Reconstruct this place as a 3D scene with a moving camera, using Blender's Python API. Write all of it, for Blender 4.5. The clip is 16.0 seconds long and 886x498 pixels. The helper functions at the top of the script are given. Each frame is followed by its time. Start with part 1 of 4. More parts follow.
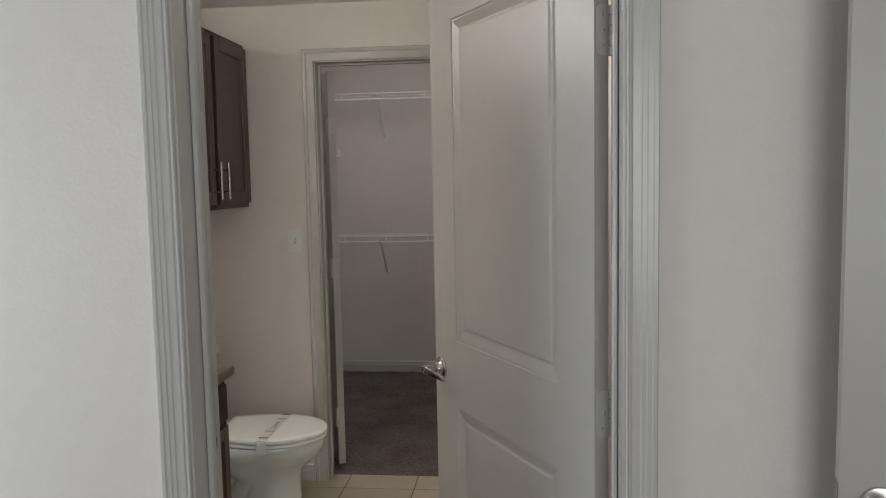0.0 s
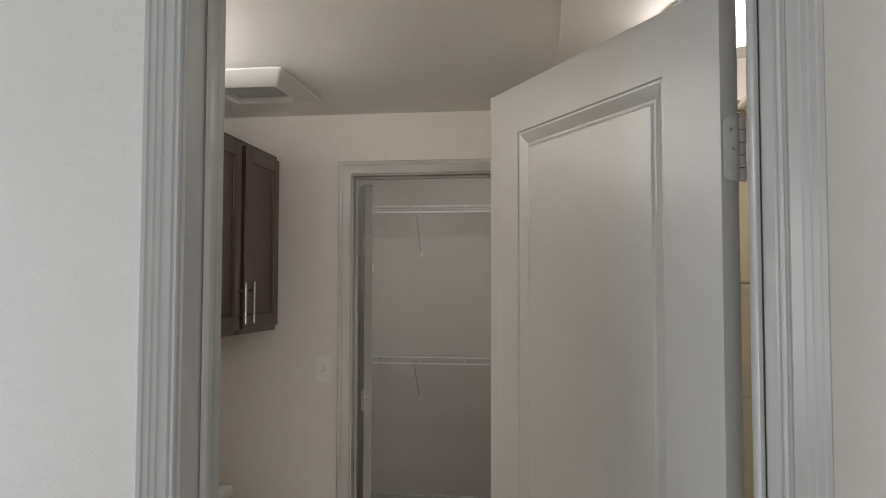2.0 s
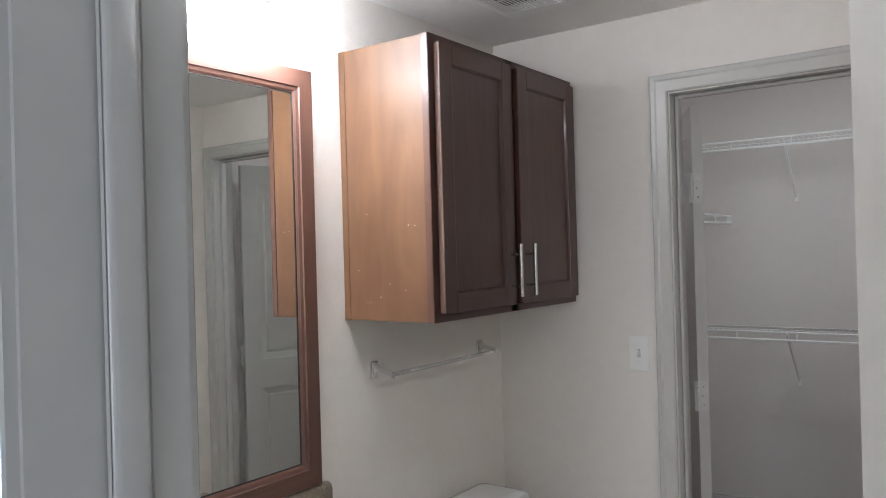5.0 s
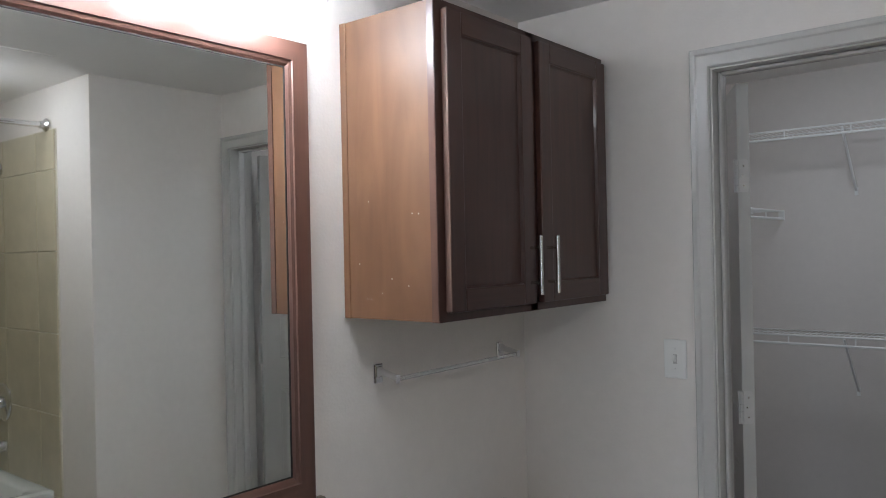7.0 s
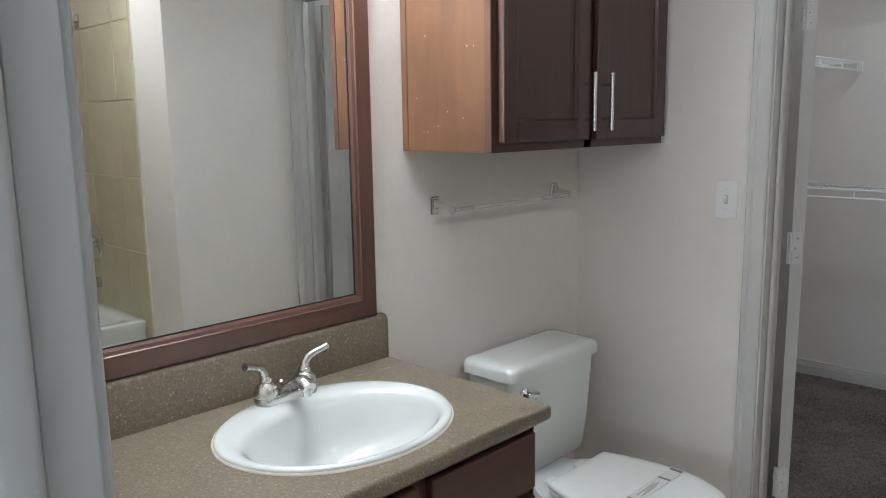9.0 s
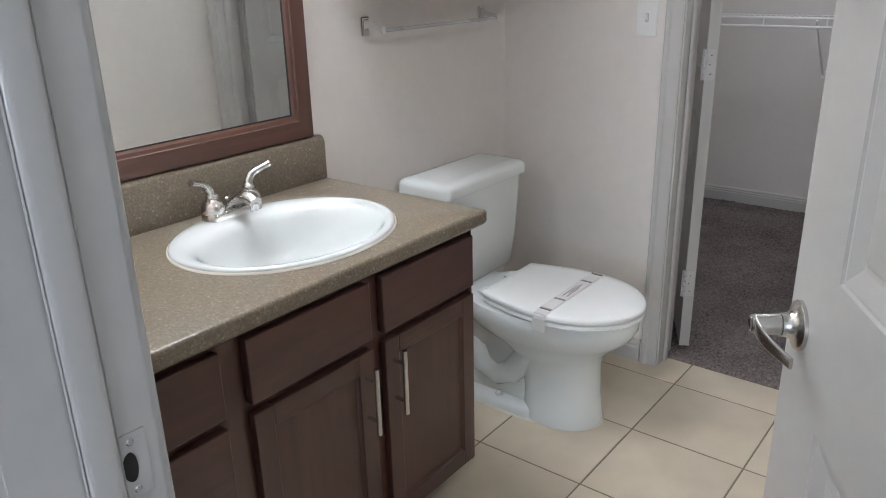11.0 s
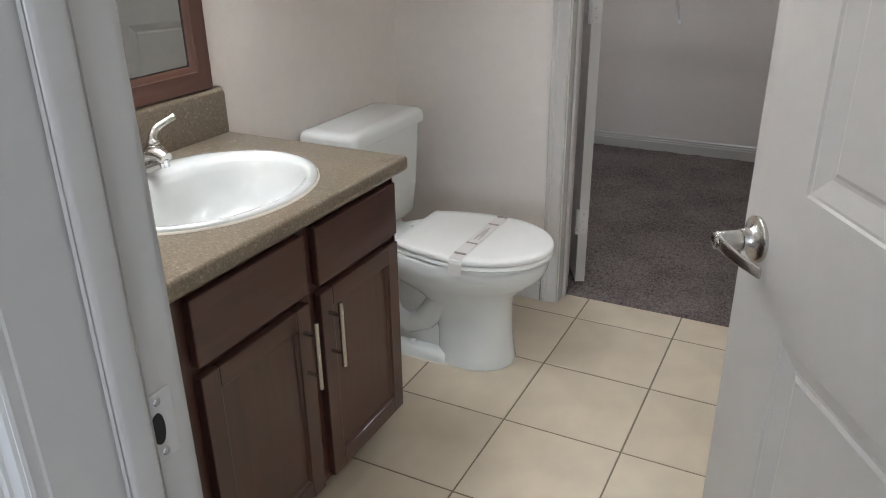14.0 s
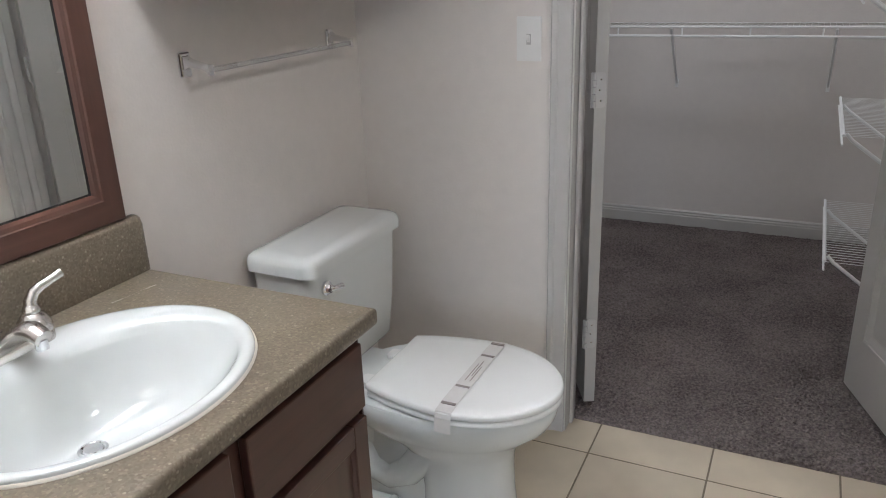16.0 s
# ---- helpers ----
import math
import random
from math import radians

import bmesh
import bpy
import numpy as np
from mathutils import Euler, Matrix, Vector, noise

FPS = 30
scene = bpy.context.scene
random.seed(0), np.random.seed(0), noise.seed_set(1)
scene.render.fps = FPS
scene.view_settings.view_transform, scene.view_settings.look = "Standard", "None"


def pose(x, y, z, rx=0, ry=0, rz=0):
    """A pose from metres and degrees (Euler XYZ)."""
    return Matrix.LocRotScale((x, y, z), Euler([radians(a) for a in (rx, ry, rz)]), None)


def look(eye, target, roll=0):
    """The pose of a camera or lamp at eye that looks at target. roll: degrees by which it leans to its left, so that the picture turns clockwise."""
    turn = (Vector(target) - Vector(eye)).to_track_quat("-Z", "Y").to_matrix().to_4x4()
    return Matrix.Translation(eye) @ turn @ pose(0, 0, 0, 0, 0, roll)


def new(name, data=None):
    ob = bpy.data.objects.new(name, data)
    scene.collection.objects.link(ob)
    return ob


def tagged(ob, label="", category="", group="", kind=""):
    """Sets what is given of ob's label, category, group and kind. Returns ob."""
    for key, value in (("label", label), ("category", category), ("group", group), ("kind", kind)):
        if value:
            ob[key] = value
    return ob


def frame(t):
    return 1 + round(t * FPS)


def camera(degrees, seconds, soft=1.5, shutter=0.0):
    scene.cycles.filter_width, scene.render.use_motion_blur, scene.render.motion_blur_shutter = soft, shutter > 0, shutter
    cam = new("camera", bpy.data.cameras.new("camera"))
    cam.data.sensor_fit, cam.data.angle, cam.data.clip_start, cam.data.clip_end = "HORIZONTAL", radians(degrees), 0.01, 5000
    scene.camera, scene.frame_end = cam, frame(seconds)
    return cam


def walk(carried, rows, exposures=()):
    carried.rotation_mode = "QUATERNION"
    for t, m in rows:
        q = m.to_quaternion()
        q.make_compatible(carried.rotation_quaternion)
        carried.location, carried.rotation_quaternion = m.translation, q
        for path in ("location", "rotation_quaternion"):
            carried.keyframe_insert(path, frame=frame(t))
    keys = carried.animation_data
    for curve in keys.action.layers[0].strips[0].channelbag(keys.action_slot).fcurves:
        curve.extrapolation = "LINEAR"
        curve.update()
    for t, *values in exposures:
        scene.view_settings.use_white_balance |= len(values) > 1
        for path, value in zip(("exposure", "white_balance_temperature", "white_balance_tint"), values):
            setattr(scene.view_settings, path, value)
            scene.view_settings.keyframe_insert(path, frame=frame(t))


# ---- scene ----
cam = camera(60.1, 16.0, soft=1.0)
PATH = [
    (0, (0.11, 0.124, 1.489), (-0.091, 2.105, 1.307), -1.1),
    (0.5, (0.084, 0.136, 1.518), (-0.165, 2.118, 1.436), -0.9),
    (1, (0.052, 0.175, 1.535), (-0.235, 2.154, 1.523), -0.4),
    (1.5, (0.011, 0.327, 1.559), (-0.275, 2.306, 1.608), -0.3),
    (2, (-0.007, 0.475, 1.563), (-0.276, 2.454, 1.661), 0.1),
    (2.5, (-0.017, 0.613, 1.547), (-0.263, 2.597, 1.583), 0.4),
    (3, (-0.053, 0.792, 1.54), (-0.298, 2.777, 1.528), 0.7),
    (3.5, (-0.09, 0.939, 1.562), (-0.361, 2.921, 1.527), -0.4),
    (4, (-0.091, 1.047, 1.56), (-0.528, 2.999, 1.532), -1.9),
    (4.5, (-0.035, 1.2, 1.566), (-0.973, 2.966, 1.564), -1.9),
    (5, (-0.003, 1.303, 1.565), (-1.176, 2.923, 1.568), -1.6),
    (5.2, (-0.009, 1.34, 1.562), (-1.233, 2.922, 1.571), -1.6),
    (7.5, (-0.057, 1.544, 1.537), (-1.355, 3.066, 1.529), -1.0),
    (8, (-0.008, 1.511, 1.521), (-1.396, 2.943, 1.371), -0.7),
    (8.5, (0.02, 1.489, 1.487), (-1.379, 2.895, 1.231), -0.5),
    (10.8, (0.078, 1.404, 1.377), (-1.147, 2.843, 0.723), -1.2),
    (11, (0.068, 1.371, 1.372), (-1.1, 2.838, 0.678), -1.4),
    (11.5, (0.069, 1.285, 1.344), (-0.967, 2.787, 0.526), -1.2),
    (12, (0.069, 1.217, 1.336), (-0.869, 2.764, 0.485), -0.8),
    (12.5, (0.058, 1.195, 1.333), (-0.826, 2.769, 0.472), -1.1),
    (13, (0.027, 1.183, 1.345), (-0.835, 2.779, 0.502), -1.0),
    (13.5, (-0.013, 1.205, 1.349), (-0.866, 2.814, 0.523), -0.8),
    (14, (-0.067, 1.283, 1.347), (-0.904, 2.913, 0.544), -0.8),
    (14.5, (-0.13, 1.391, 1.368), (-0.948, 3.034, 0.572), -1.7),
    (15, (-0.181, 1.485, 1.376), (-0.975, 3.149, 0.601), -1.6),
    (15.5, (-0.211, 1.565, 1.391), (-1.017, 3.232, 0.636), -1.9),
    (16, (-0.284, 1.729, 1.402), (-1.098, 3.417, 0.703), -2.0),
]
walk(cam, [(t, look(eye, target, roll)) for t, eye, target, roll in PATH],
     exposures=((0, -0.62, 7250, 13), (1, -0.68, 7250, 13), (2, -0.57, 7150, 13), (3.5, -0.18, 6850, 12), (4.5, -0.02, 6400, 12), (5, 0.02, 6230, 12), (7.5, -0.43, 5980, 10), (8.0, 0.00, 6050, 9), (8.5, 0.13, 6080, 8),
                (11, 0.35, 6120, 13), (11.5, 0.34, 6180, 13), (12.5, 0.31, 6250, 12), (14, 0.32, 6400, 13), (16, 0.25, 6250, 14)))

# ---- world and light ----
world = bpy.data.worlds.new("sky")
scene.world = world
world.use_nodes = True
wt = world.node_tree
sky = wt.nodes.new("ShaderNodeTexSky")
sky.sky_type = "NISHITA"
sky.sun_disc = False
sky.sun_elevation = radians(38)
sky.sun_rotation = radians(200)
wt.nodes["Background"].inputs[1].default_value = 0.12
wt.links.new(sky.outputs[0], wt.nodes["Background"].inputs[0])


def lamp(name, kind, energy, colour, m, size=0.1, size_y=0.0):
    data = bpy.data.lights.new(name, kind)
    data.energy, data.color = energy, colour
    if kind == "AREA":
        data.shape, data.size, data.size_y = "RECTANGLE", size, size_y or size
    else:
        data.shadow_soft_size = size
    ob = new(name, data)
    ob.matrix_world = m
    return ob


lamp("window_daylight", "AREA", 54, (0.80, 0.90, 1.0), look((0.9, -2.42, 1.45), (0.9, 1.0, 1.45)), 1.7, 1.4)
# added fill that brightens the left hall wall; its window is made up
lamp("hall_wall_fill", "AREA", 50, (0.66, 0.83, 1.0), look((-2.55, 0.80, 1.20), (0.0, 0.80, 1.0)), 0.9, 1.2)

# ---- materials ----


def material(name, colour, rough=0.5, metal=0.0, vary=0.06, scale=12.0, bump=0.0, bump_scale=200.0, coat=0.0, blotch=1.6, rand=0.0, spec=0.5):
    m = bpy.data.materials.new(name)
    m.use_nodes = True
    nt = m.node_tree
    bs = nt.nodes["Principled BSDF"]
    bs.inputs["Roughness"].default_value = rough
    bs.inputs["Metallic"].default_value = metal
    bs.inputs["Coat Weight"].default_value = coat
    bs.inputs["Specular IOR Level"].default_value = spec
    tc = nt.nodes.new("ShaderNodeTexCoord")
    fine = nt.nodes.new("ShaderNodeTexNoise")
    fine.inputs["Scale"].default_value = scale
    fine.inputs["Detail"].default_value = 6
    wide = nt.nodes.new("ShaderNodeTexNoise")
    wide.inputs["Scale"].default_value = blotch
    wide.inputs["Detail"].default_value = 3
    add = nt.nodes.new("ShaderNodeMath")
    add.operation = "ADD"
    for n in (fine, wide):
        nt.links.new(tc.outputs["Object"], n.inputs["Vector"])
    nt.links.new(fine.outputs["Fac"], add.inputs[0])
    nt.links.new(wide.outputs["Fac"], add.inputs[1])
    rng = nt.nodes.new("ShaderNodeMapRange")
    rng.inputs["From Min"].default_value, rng.inputs["From Max"].default_value = 0.6, 1.4
    rng.inputs["To Min"].default_value, rng.inputs["To Max"].default_value = 1 - vary, 1 + vary
    nt.links.new(add.outputs[0], rng.inputs["Value"])
    mul = nt.nodes.new("ShaderNodeVectorMath")
    mul.operation = "SCALE"
    mul.inputs[0].default_value = colour
    nt.links.new(rng.outputs[0], mul.inputs["Scale"])
    last = mul.outputs[0]
    if rand:
        info = nt.nodes.new("ShaderNodeObjectInfo")
        r2 = nt.nodes.new("ShaderNodeMapRange")
        r2.inputs["To Min"].default_value, r2.inputs["To Max"].default_value = 1 - rand, 1 + rand
        nt.links.new(info.outputs["Random"], r2.inputs["Value"])
        m2 = nt.nodes.new("ShaderNodeVectorMath")
        m2.operation = "SCALE"
        nt.links.new(last, m2.inputs[0])
        nt.links.new(r2.outputs[0], m2.inputs["Scale"])
        last = m2.outputs[0]
    nt.links.new(last, bs.inputs["Base Color"])
    if bump:
        bn = nt.nodes.new("ShaderNodeTexNoise")
        bn.inputs["Scale"].default_value = bump_scale
        bn.inputs["Detail"].default_value = 4
        nt.links.new(tc.outputs["Object"], bn.inputs["Vector"])
        bp = nt.nodes.new("ShaderNodeBump")
        bp.inputs["Strength"].default_value = bump
        bp.inputs["Distance"].default_value = 0.002
        nt.links.new(bn.outputs["Fac"], bp.inputs["Height"])
        nt.links.new(bp.outputs[0], bs.inputs["Normal"])
    return m


def ramp(nt, stops):
    r = nt.nodes.new("ShaderNodeValToRGB")
    e = r.color_ramp.elements
    for i, (pos, col) in enumerate(stops):
        el = e[i] if i < 2 else e.new(pos)
        el.position, el.color = pos, (*col, 1)
    return r


def wood(name, dark, light, rough=0.35, axis="Z", coat=0.1, stretch=14.0, size=3.0):
    m = bpy.data.materials.new(name)
    m.use_nodes = True
    nt = m.node_tree
    bs = nt.nodes["Principled BSDF"]
    tc = nt.nodes.new("ShaderNodeTexCoord")
    mp = nt.nodes.new("ShaderNodeMapping")
    sc = [stretch, stretch, stretch]
    sc["XYZ".index(axis)] = 1.0
    mp.inputs["Scale"].default_value = sc
    nt.links.new(tc.outputs["Object"], mp.inputs["Vector"])
    n1 = nt.nodes.new("ShaderNodeTexNoise")
    n1.inputs["Scale"].default_value = size
    n1.inputs["Detail"].default_value = 8
    n1.inputs["Distortion"].default_value = 0.6
    nt.links.new(mp.outputs[0], n1.inputs["Vector"])
    n2 = nt.nodes.new("ShaderNodeTexNoise")
    n2.inputs["Scale"].default_value = 3.0
    n2.inputs["Detail"].default_value = 4
    nt.links.new(tc.outputs["Object"], n2.inputs["Vector"])
    mix = nt.nodes.new("ShaderNodeMath")
    mix.operation = "MULTIPLY_ADD"
    mix.inputs[1].default_value = 0.6
    half = nt.nodes.new("ShaderNodeMath")
    half.operation = "MULTIPLY"
    half.inputs[1].default_value = 0.4
    nt.links.new(n2.outputs["Fac"], half.inputs[0])
    nt.links.new(n1.outputs["Fac"], mix.inputs[0])
    nt.links.new(half.outputs[0], mix.inputs[2])
    r = ramp(nt, [(0.32, dark), (0.68, light)])
    nt.links.new(mix.outputs[0], r.inputs[0])
    nt.links.new(r.outputs[0], bs.inputs["Base Color"])
    bs.inputs["Roughness"].default_value = rough
    bs.inputs["Coat Weight"].default_value = coat
    bs.inputs["Specular IOR Level"].default_value = 0.5
    bp = nt.nodes.new("ShaderNodeBump")
    bp.inputs["Strength"].default_value = 0.12
    bp.inputs["Distance"].default_value = 0.001
    nt.links.new(n1.outputs["Fac"], bp.inputs["Height"])
    nt.links.new(bp.outputs[0], bs.inputs["Normal"])
    return m


def speckled(name):
    """Brown-grey laminate with fine light and dark flecks."""
    m = bpy.data.materials.new(name)
    m.use_nodes = True
    nt = m.node_tree
    bs = nt.nodes["Principled BSDF"]
    tc = nt.nodes.new("ShaderNodeTexCoord")
    v = nt.nodes.new("ShaderNodeTexVoronoi")
    v.inputs["Scale"].default_value = 260
    v2 = nt.nodes.new("ShaderNodeTexVoronoi")
    v2.inputs["Scale"].default_value = 120
    n = nt.nodes.new("ShaderNodeTexNoise")
    n.inputs["Scale"].default_value = 5
    for k in (v, v2, n):
        nt.links.new(tc.outputs["Object"], k.inputs["Vector"])
    sep = nt.nodes.new("ShaderNodeSeparateColor")
    nt.links.new(v.outputs["Color"], sep.inputs[0])
    base = ramp(nt, [(0.0, (0.135, 0.108, 0.076)), (0.45, (0.170, 0.138, 0.098)), (0.82, (0.188, 0.154, 0.110)), (0.97, (0.235, 0.195, 0.142))])
    nt.links.new(sep.outputs[0], base.inputs[0])
    sep2 = nt.nodes.new("ShaderNodeSeparateColor")
    nt.links.new(v2.outputs["Color"], sep2.inputs[0])
    fleck = ramp(nt, [(0.90, (0, 0, 0)), (0.93, (1, 1, 1))])
    nt.links.new(sep2.outputs[1], fleck.inputs[0])
    near = nt.nodes.new("ShaderNodeMath")
    near.operation = "LESS_THAN"
    near.inputs[1].default_value = 0.30
    nt.links.new(v2.outputs["Distance"], near.inputs[0])
    fm = nt.nodes.new("ShaderNodeMath")
    fm.operation = "MULTIPLY"
    nt.links.new(fleck.outputs[0], fm.inputs[0])
    nt.links.new(near.outputs[0], fm.inputs[1])
    mix = nt.nodes.new("ShaderNodeMix")
    mix.data_type = "RGBA"
    mix.inputs["B"].default_value = (0.30, 0.26, 0.20, 1)
    nt.links.new(fm.outputs[0], mix.inputs["Factor"])
    nt.links.new(base.outputs[0], mix.inputs["A"])
    mul = nt.nodes.new("ShaderNodeVectorMath")
    mul.operation = "SCALE"
    mr = nt.nodes.new("ShaderNodeMapRange")
    mr.inputs["To Min"].default_value, mr.inputs["To Max"].default_value = 0.85, 1.15
    nt.links.new(n.outputs["Fac"], mr.inputs["Value"])
    nt.links.new(mix.outputs["Result"], mul.inputs[0])
    nt.links.new(mr.outputs[0], mul.inputs["Scale"])
    nt.links.new(mul.outputs[0], bs.inputs["Base Color"])
    bs.inputs["Roughness"].default_value = 0.28
    return m


def glowing(name, colour, strength):
    m = bpy.data.materials.new(name)
    m.use_nodes = True
    bs = m.node_tree.nodes["Principled BSDF"]
    bs.inputs["Base Color"].default_value = (0.9, 0.9, 0.88, 1)
    bs.inputs["Roughness"].default_value = 0.25
    bs.inputs["Emission Color"].default_value = (*colour, 1)
    bs.inputs["Emission Strength"].default_value = strength
    return m


def plain(name, colour, rough=0.5, metal=0.0, transmission=0.0):
    m = bpy.data.materials.new(name)
    m.use_nodes = True
    bs = m.node_tree.nodes["Principled BSDF"]
    bs.inputs["Base Color"].default_value = (*colour, 1)
    bs.inputs["Roughness"].default_value = rough
    bs.inputs["Metallic"].default_value = metal
    bs.inputs["Transmission Weight"].default_value = transmission
    return m


PAINT = material("wall_paint", (0.770, 0.718, 0.668), 0.62, vary=0.03, scale=30, bump=0.35, bump_scale=130)
HALL_PAINT = material("hall_paint", (0.66, 0.625, 0.60), 0.62, vary=0.03, scale=30, bump=0.3, bump_scale=130)
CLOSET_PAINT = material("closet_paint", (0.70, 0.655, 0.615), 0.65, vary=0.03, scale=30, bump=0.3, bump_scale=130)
CEIL = material("ceiling_paint", (0.84, 0.815, 0.785), 0.8, vary=0.02, scale=30, bump=0.3, bump_scale=120)
TRIM = material("trim_paint", (0.53, 0.513, 0.485), 0.24, vary=0.03, scale=25)
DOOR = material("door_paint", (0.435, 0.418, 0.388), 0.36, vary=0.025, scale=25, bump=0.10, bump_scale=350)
ESPRESSO = wood("espresso_wood", (0.044, 0.0185, 0.0140), (0.082, 0.0335, 0.0235), 0.30, "Z", 0.15)
ESPRESSO_Y = wood("espresso_wood_rail", (0.044, 0.0185, 0.0140), (0.082, 0.0335, 0.0235), 0.30, "Y", 0.15)
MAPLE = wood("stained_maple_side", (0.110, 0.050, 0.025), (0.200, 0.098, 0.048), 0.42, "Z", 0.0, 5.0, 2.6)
MIRROR_WOOD = wood("reddish_frame_wood", (0.082, 0.040, 0.029), (0.130, 0.062, 0.045), 0.28, "Z", 0.2)
MIRROR_WOOD_Y = wood("reddish_frame_wood_rail", (0.082, 0.040, 0.029), (0.130, 0.062, 0.045), 0.28, "Y", 0.2)
# espresso edge made paler, painting in the lamp light that falls on it
LIT_EDGE = wood("lamplit_door_edge", (0.15, 0.085, 0.068), (0.24, 0.15, 0.12), 0.3, "Z", 0.2)
LAMINATE = speckled("speckled_laminate")
PORCELAIN = material("porcelain", (0.72, 0.74, 0.715), 0.07, vary=0.01, coat=0.3)
SINK = material("sink_porcelain", (0.62, 0.64, 0.62), 0.08, vary=0.01, coat=0.3)
SEAT = material("seat_plastic", (0.82, 0.82, 0.79), 0.22, vary=0.015)
CHROME = plain("chrome", (0.75, 0.75, 0.76), 0.10, 1.0)
NICKEL = material("brushed_nickel", (0.58, 0.56, 0.53), 0.27, 1.0, vary=0.05, scale=60)
TILE = material("floor_tile", (0.56, 0.48, 0.362), 0.30, vary=0.10, scale=9, blotch=4.0, bump=0.05, bump_scale=60, rand=0.04)
GROUT = material("grout", (0.20, 0.165, 0.12), 0.9, vary=0.15, scale=80)
WALL_TILE = material("shower_tile", (0.50, 0.44, 0.31), 0.28, vary=0.08, scale=10, blotch=5, rand=0.05)
WALL_GROUT = material("shower_grout", (0.62, 0.58, 0.48), 0.8, vary=0.1)
WIRE = material("white_vinyl_wire", (0.86, 0.86, 0.84), 0.35, vary=0.02)
PLASTIC = material("white_plastic", (0.80, 0.79, 0.76), 0.35, vary=0.015)
ACRYLIC = plain("clear_acrylic", (0.95, 0.95, 0.94), 0.08, 0.0, 0.75)
DARK = plain("dark_gap", (0.015, 0.013, 0.012), 0.8)
RUBBER = material("caulk", (0.70, 0.66, 0.58), 0.6, vary=0.05)
PAPER = material("paper_band", (0.62, 0.60, 0.57), 0.7, vary=0.06, scale=30)
INK = plain("printed_ink", (0.27, 0.235, 0.215), 0.7)
MIRROR = plain("mirror_glass", (0.86, 0.88, 0.86), 0.015, 1.0)
SHADE = glowing("frosted_lamp_glass", (0.90, 0.95, 1.0), 29.0)
DOME = glowing("ceiling_lamp_glass", (0.97, 0.98, 1.0), 27.0)
CLOSET_DOME = glowing("closet_lamp_glass", (0.90, 0.95, 1.0), 31.0)
GLASS = plain("window_glass", (0.95, 0.97, 0.97), 0.02, 0.0, 1.0)


def carpet_material():
    m = bpy.data.materials.new("grey_carpet")
    m.use_nodes = True
    nt = m.node_tree
    bs = nt.nodes["Principled BSDF"]
    tc = nt.nodes.new("ShaderNodeTexCoord")
    a = nt.nodes.new("ShaderNodeTexNoise")
    a.inputs["Scale"].default_value = 120
    a.inputs["Detail"].default_value = 3
    b = nt.nodes.new("ShaderNodeTexNoise")
    b.inputs["Scale"].default_value = 4
    b.inputs["Detail"].default_value = 5
    for k in (a, b):
        nt.links.new(tc.outputs["Object"], k.inputs["Vector"])
    add = nt.nodes.new("ShaderNodeMath")
    add.operation = "MULTIPLY_ADD"
    add.inputs[1].default_value = 0.32
    nt.links.new(b.outputs["Fac"], add.inputs[0])
    h = nt.nodes.new("ShaderNodeMath")
    h.operation = "MULTIPLY"
    h.inputs[1].default_value = 0.68
    nt.links.new(a.outputs["Fac"], h.inputs[0])
    nt.links.new(h.outputs[0], add.inputs[2])
    r = ramp(nt, [(0.35, (0.088, 0.073, 0.068)), (0.50, (0.165, 0.138, 0.129)), (0.65, (0.235, 0.200, 0.187))])
    nt.links.new(add.outputs[0], r.inputs[0])
    nt.links.new(r.outputs[0], bs.inputs["Base Color"])
    bs.inputs["Roughness"].default_value = 0.95
    bs.inputs["Specular IOR Level"].default_value = 0.1
    bp = nt.nodes.new("ShaderNodeBump")
    bp.inputs["Strength"].default_value = 0.7
    bp.inputs["Distance"].default_value = 0.006
    nt.links.new(a.outputs["Fac"], bp.inputs["Height"])
    nt.links.new(bp.outputs[0], bs.inputs["Normal"])
    return m


CARPET = carpet_material()

# ---- building blocks ----


def part(name, bm, mat, parent=None, label="", smooth=0.0):
    """One mesh object out of a bmesh; smooth: shade smooth under this angle in degrees."""
    bmesh.ops.recalc_face_normals(bm, faces=bm.faces)
    me = bpy.data.meshes.new(name)
    if smooth:
        lim = radians(smooth)
        for f in bm.faces:
            f.smooth = True
        for e in bm.edges:
            if len(e.link_faces) == 2 and e.calc_face_angle(0) > lim:
                e.smooth = False
    bm.to_mesh(me)
    bm.free()
    for one in (mat if isinstance(mat, (list, tuple)) else [mat]):
        me.materials.append(one)
    ob = new(name, me)
    if parent is not None:
        ob.parent = parent
        ob.matrix_parent_inverse = parent.matrix_world.inverted()
    if label:
        ob["label"] = label
    return ob


def thing(name, label, category, at=(0, 0, 0), group="", kind=""):
    ob = new(name)
    ob.empty_display_size = 0.05
    ob.location = at
    ob.matrix_world = Matrix.Translation(at)
    return tagged(ob, label, category, group, kind)


def structure(name, bm, mat, label, category, smooth=0.0):
    return tagged(part(name, bm, mat, smooth=smooth), label, category, kind="structure")


def box(bm, x0, x1, y0, y1, z0, z1, bevel=0.0, seg=2):
    r = bmesh.ops.create_cube(bm, size=1.0)
    bmesh.ops.scale(bm, vec=(x1 - x0, y1 - y0, z1 - z0), verts=r["verts"])
    bmesh.ops.translate(bm, vec=((x0 + x1) / 2, (y0 + y1) / 2, (z0 + z1) / 2), verts=r["verts"])
    if bevel:
        es = {e for v in r["verts"] for e in v.link_edges}
        bmesh.ops.bevel(bm, geom=list(es), offset=bevel, segments=seg, profile=0.5, affect="EDGES")
    return bm


def B(*a, **k):
    return box(bmesh.new(), *a, **k)


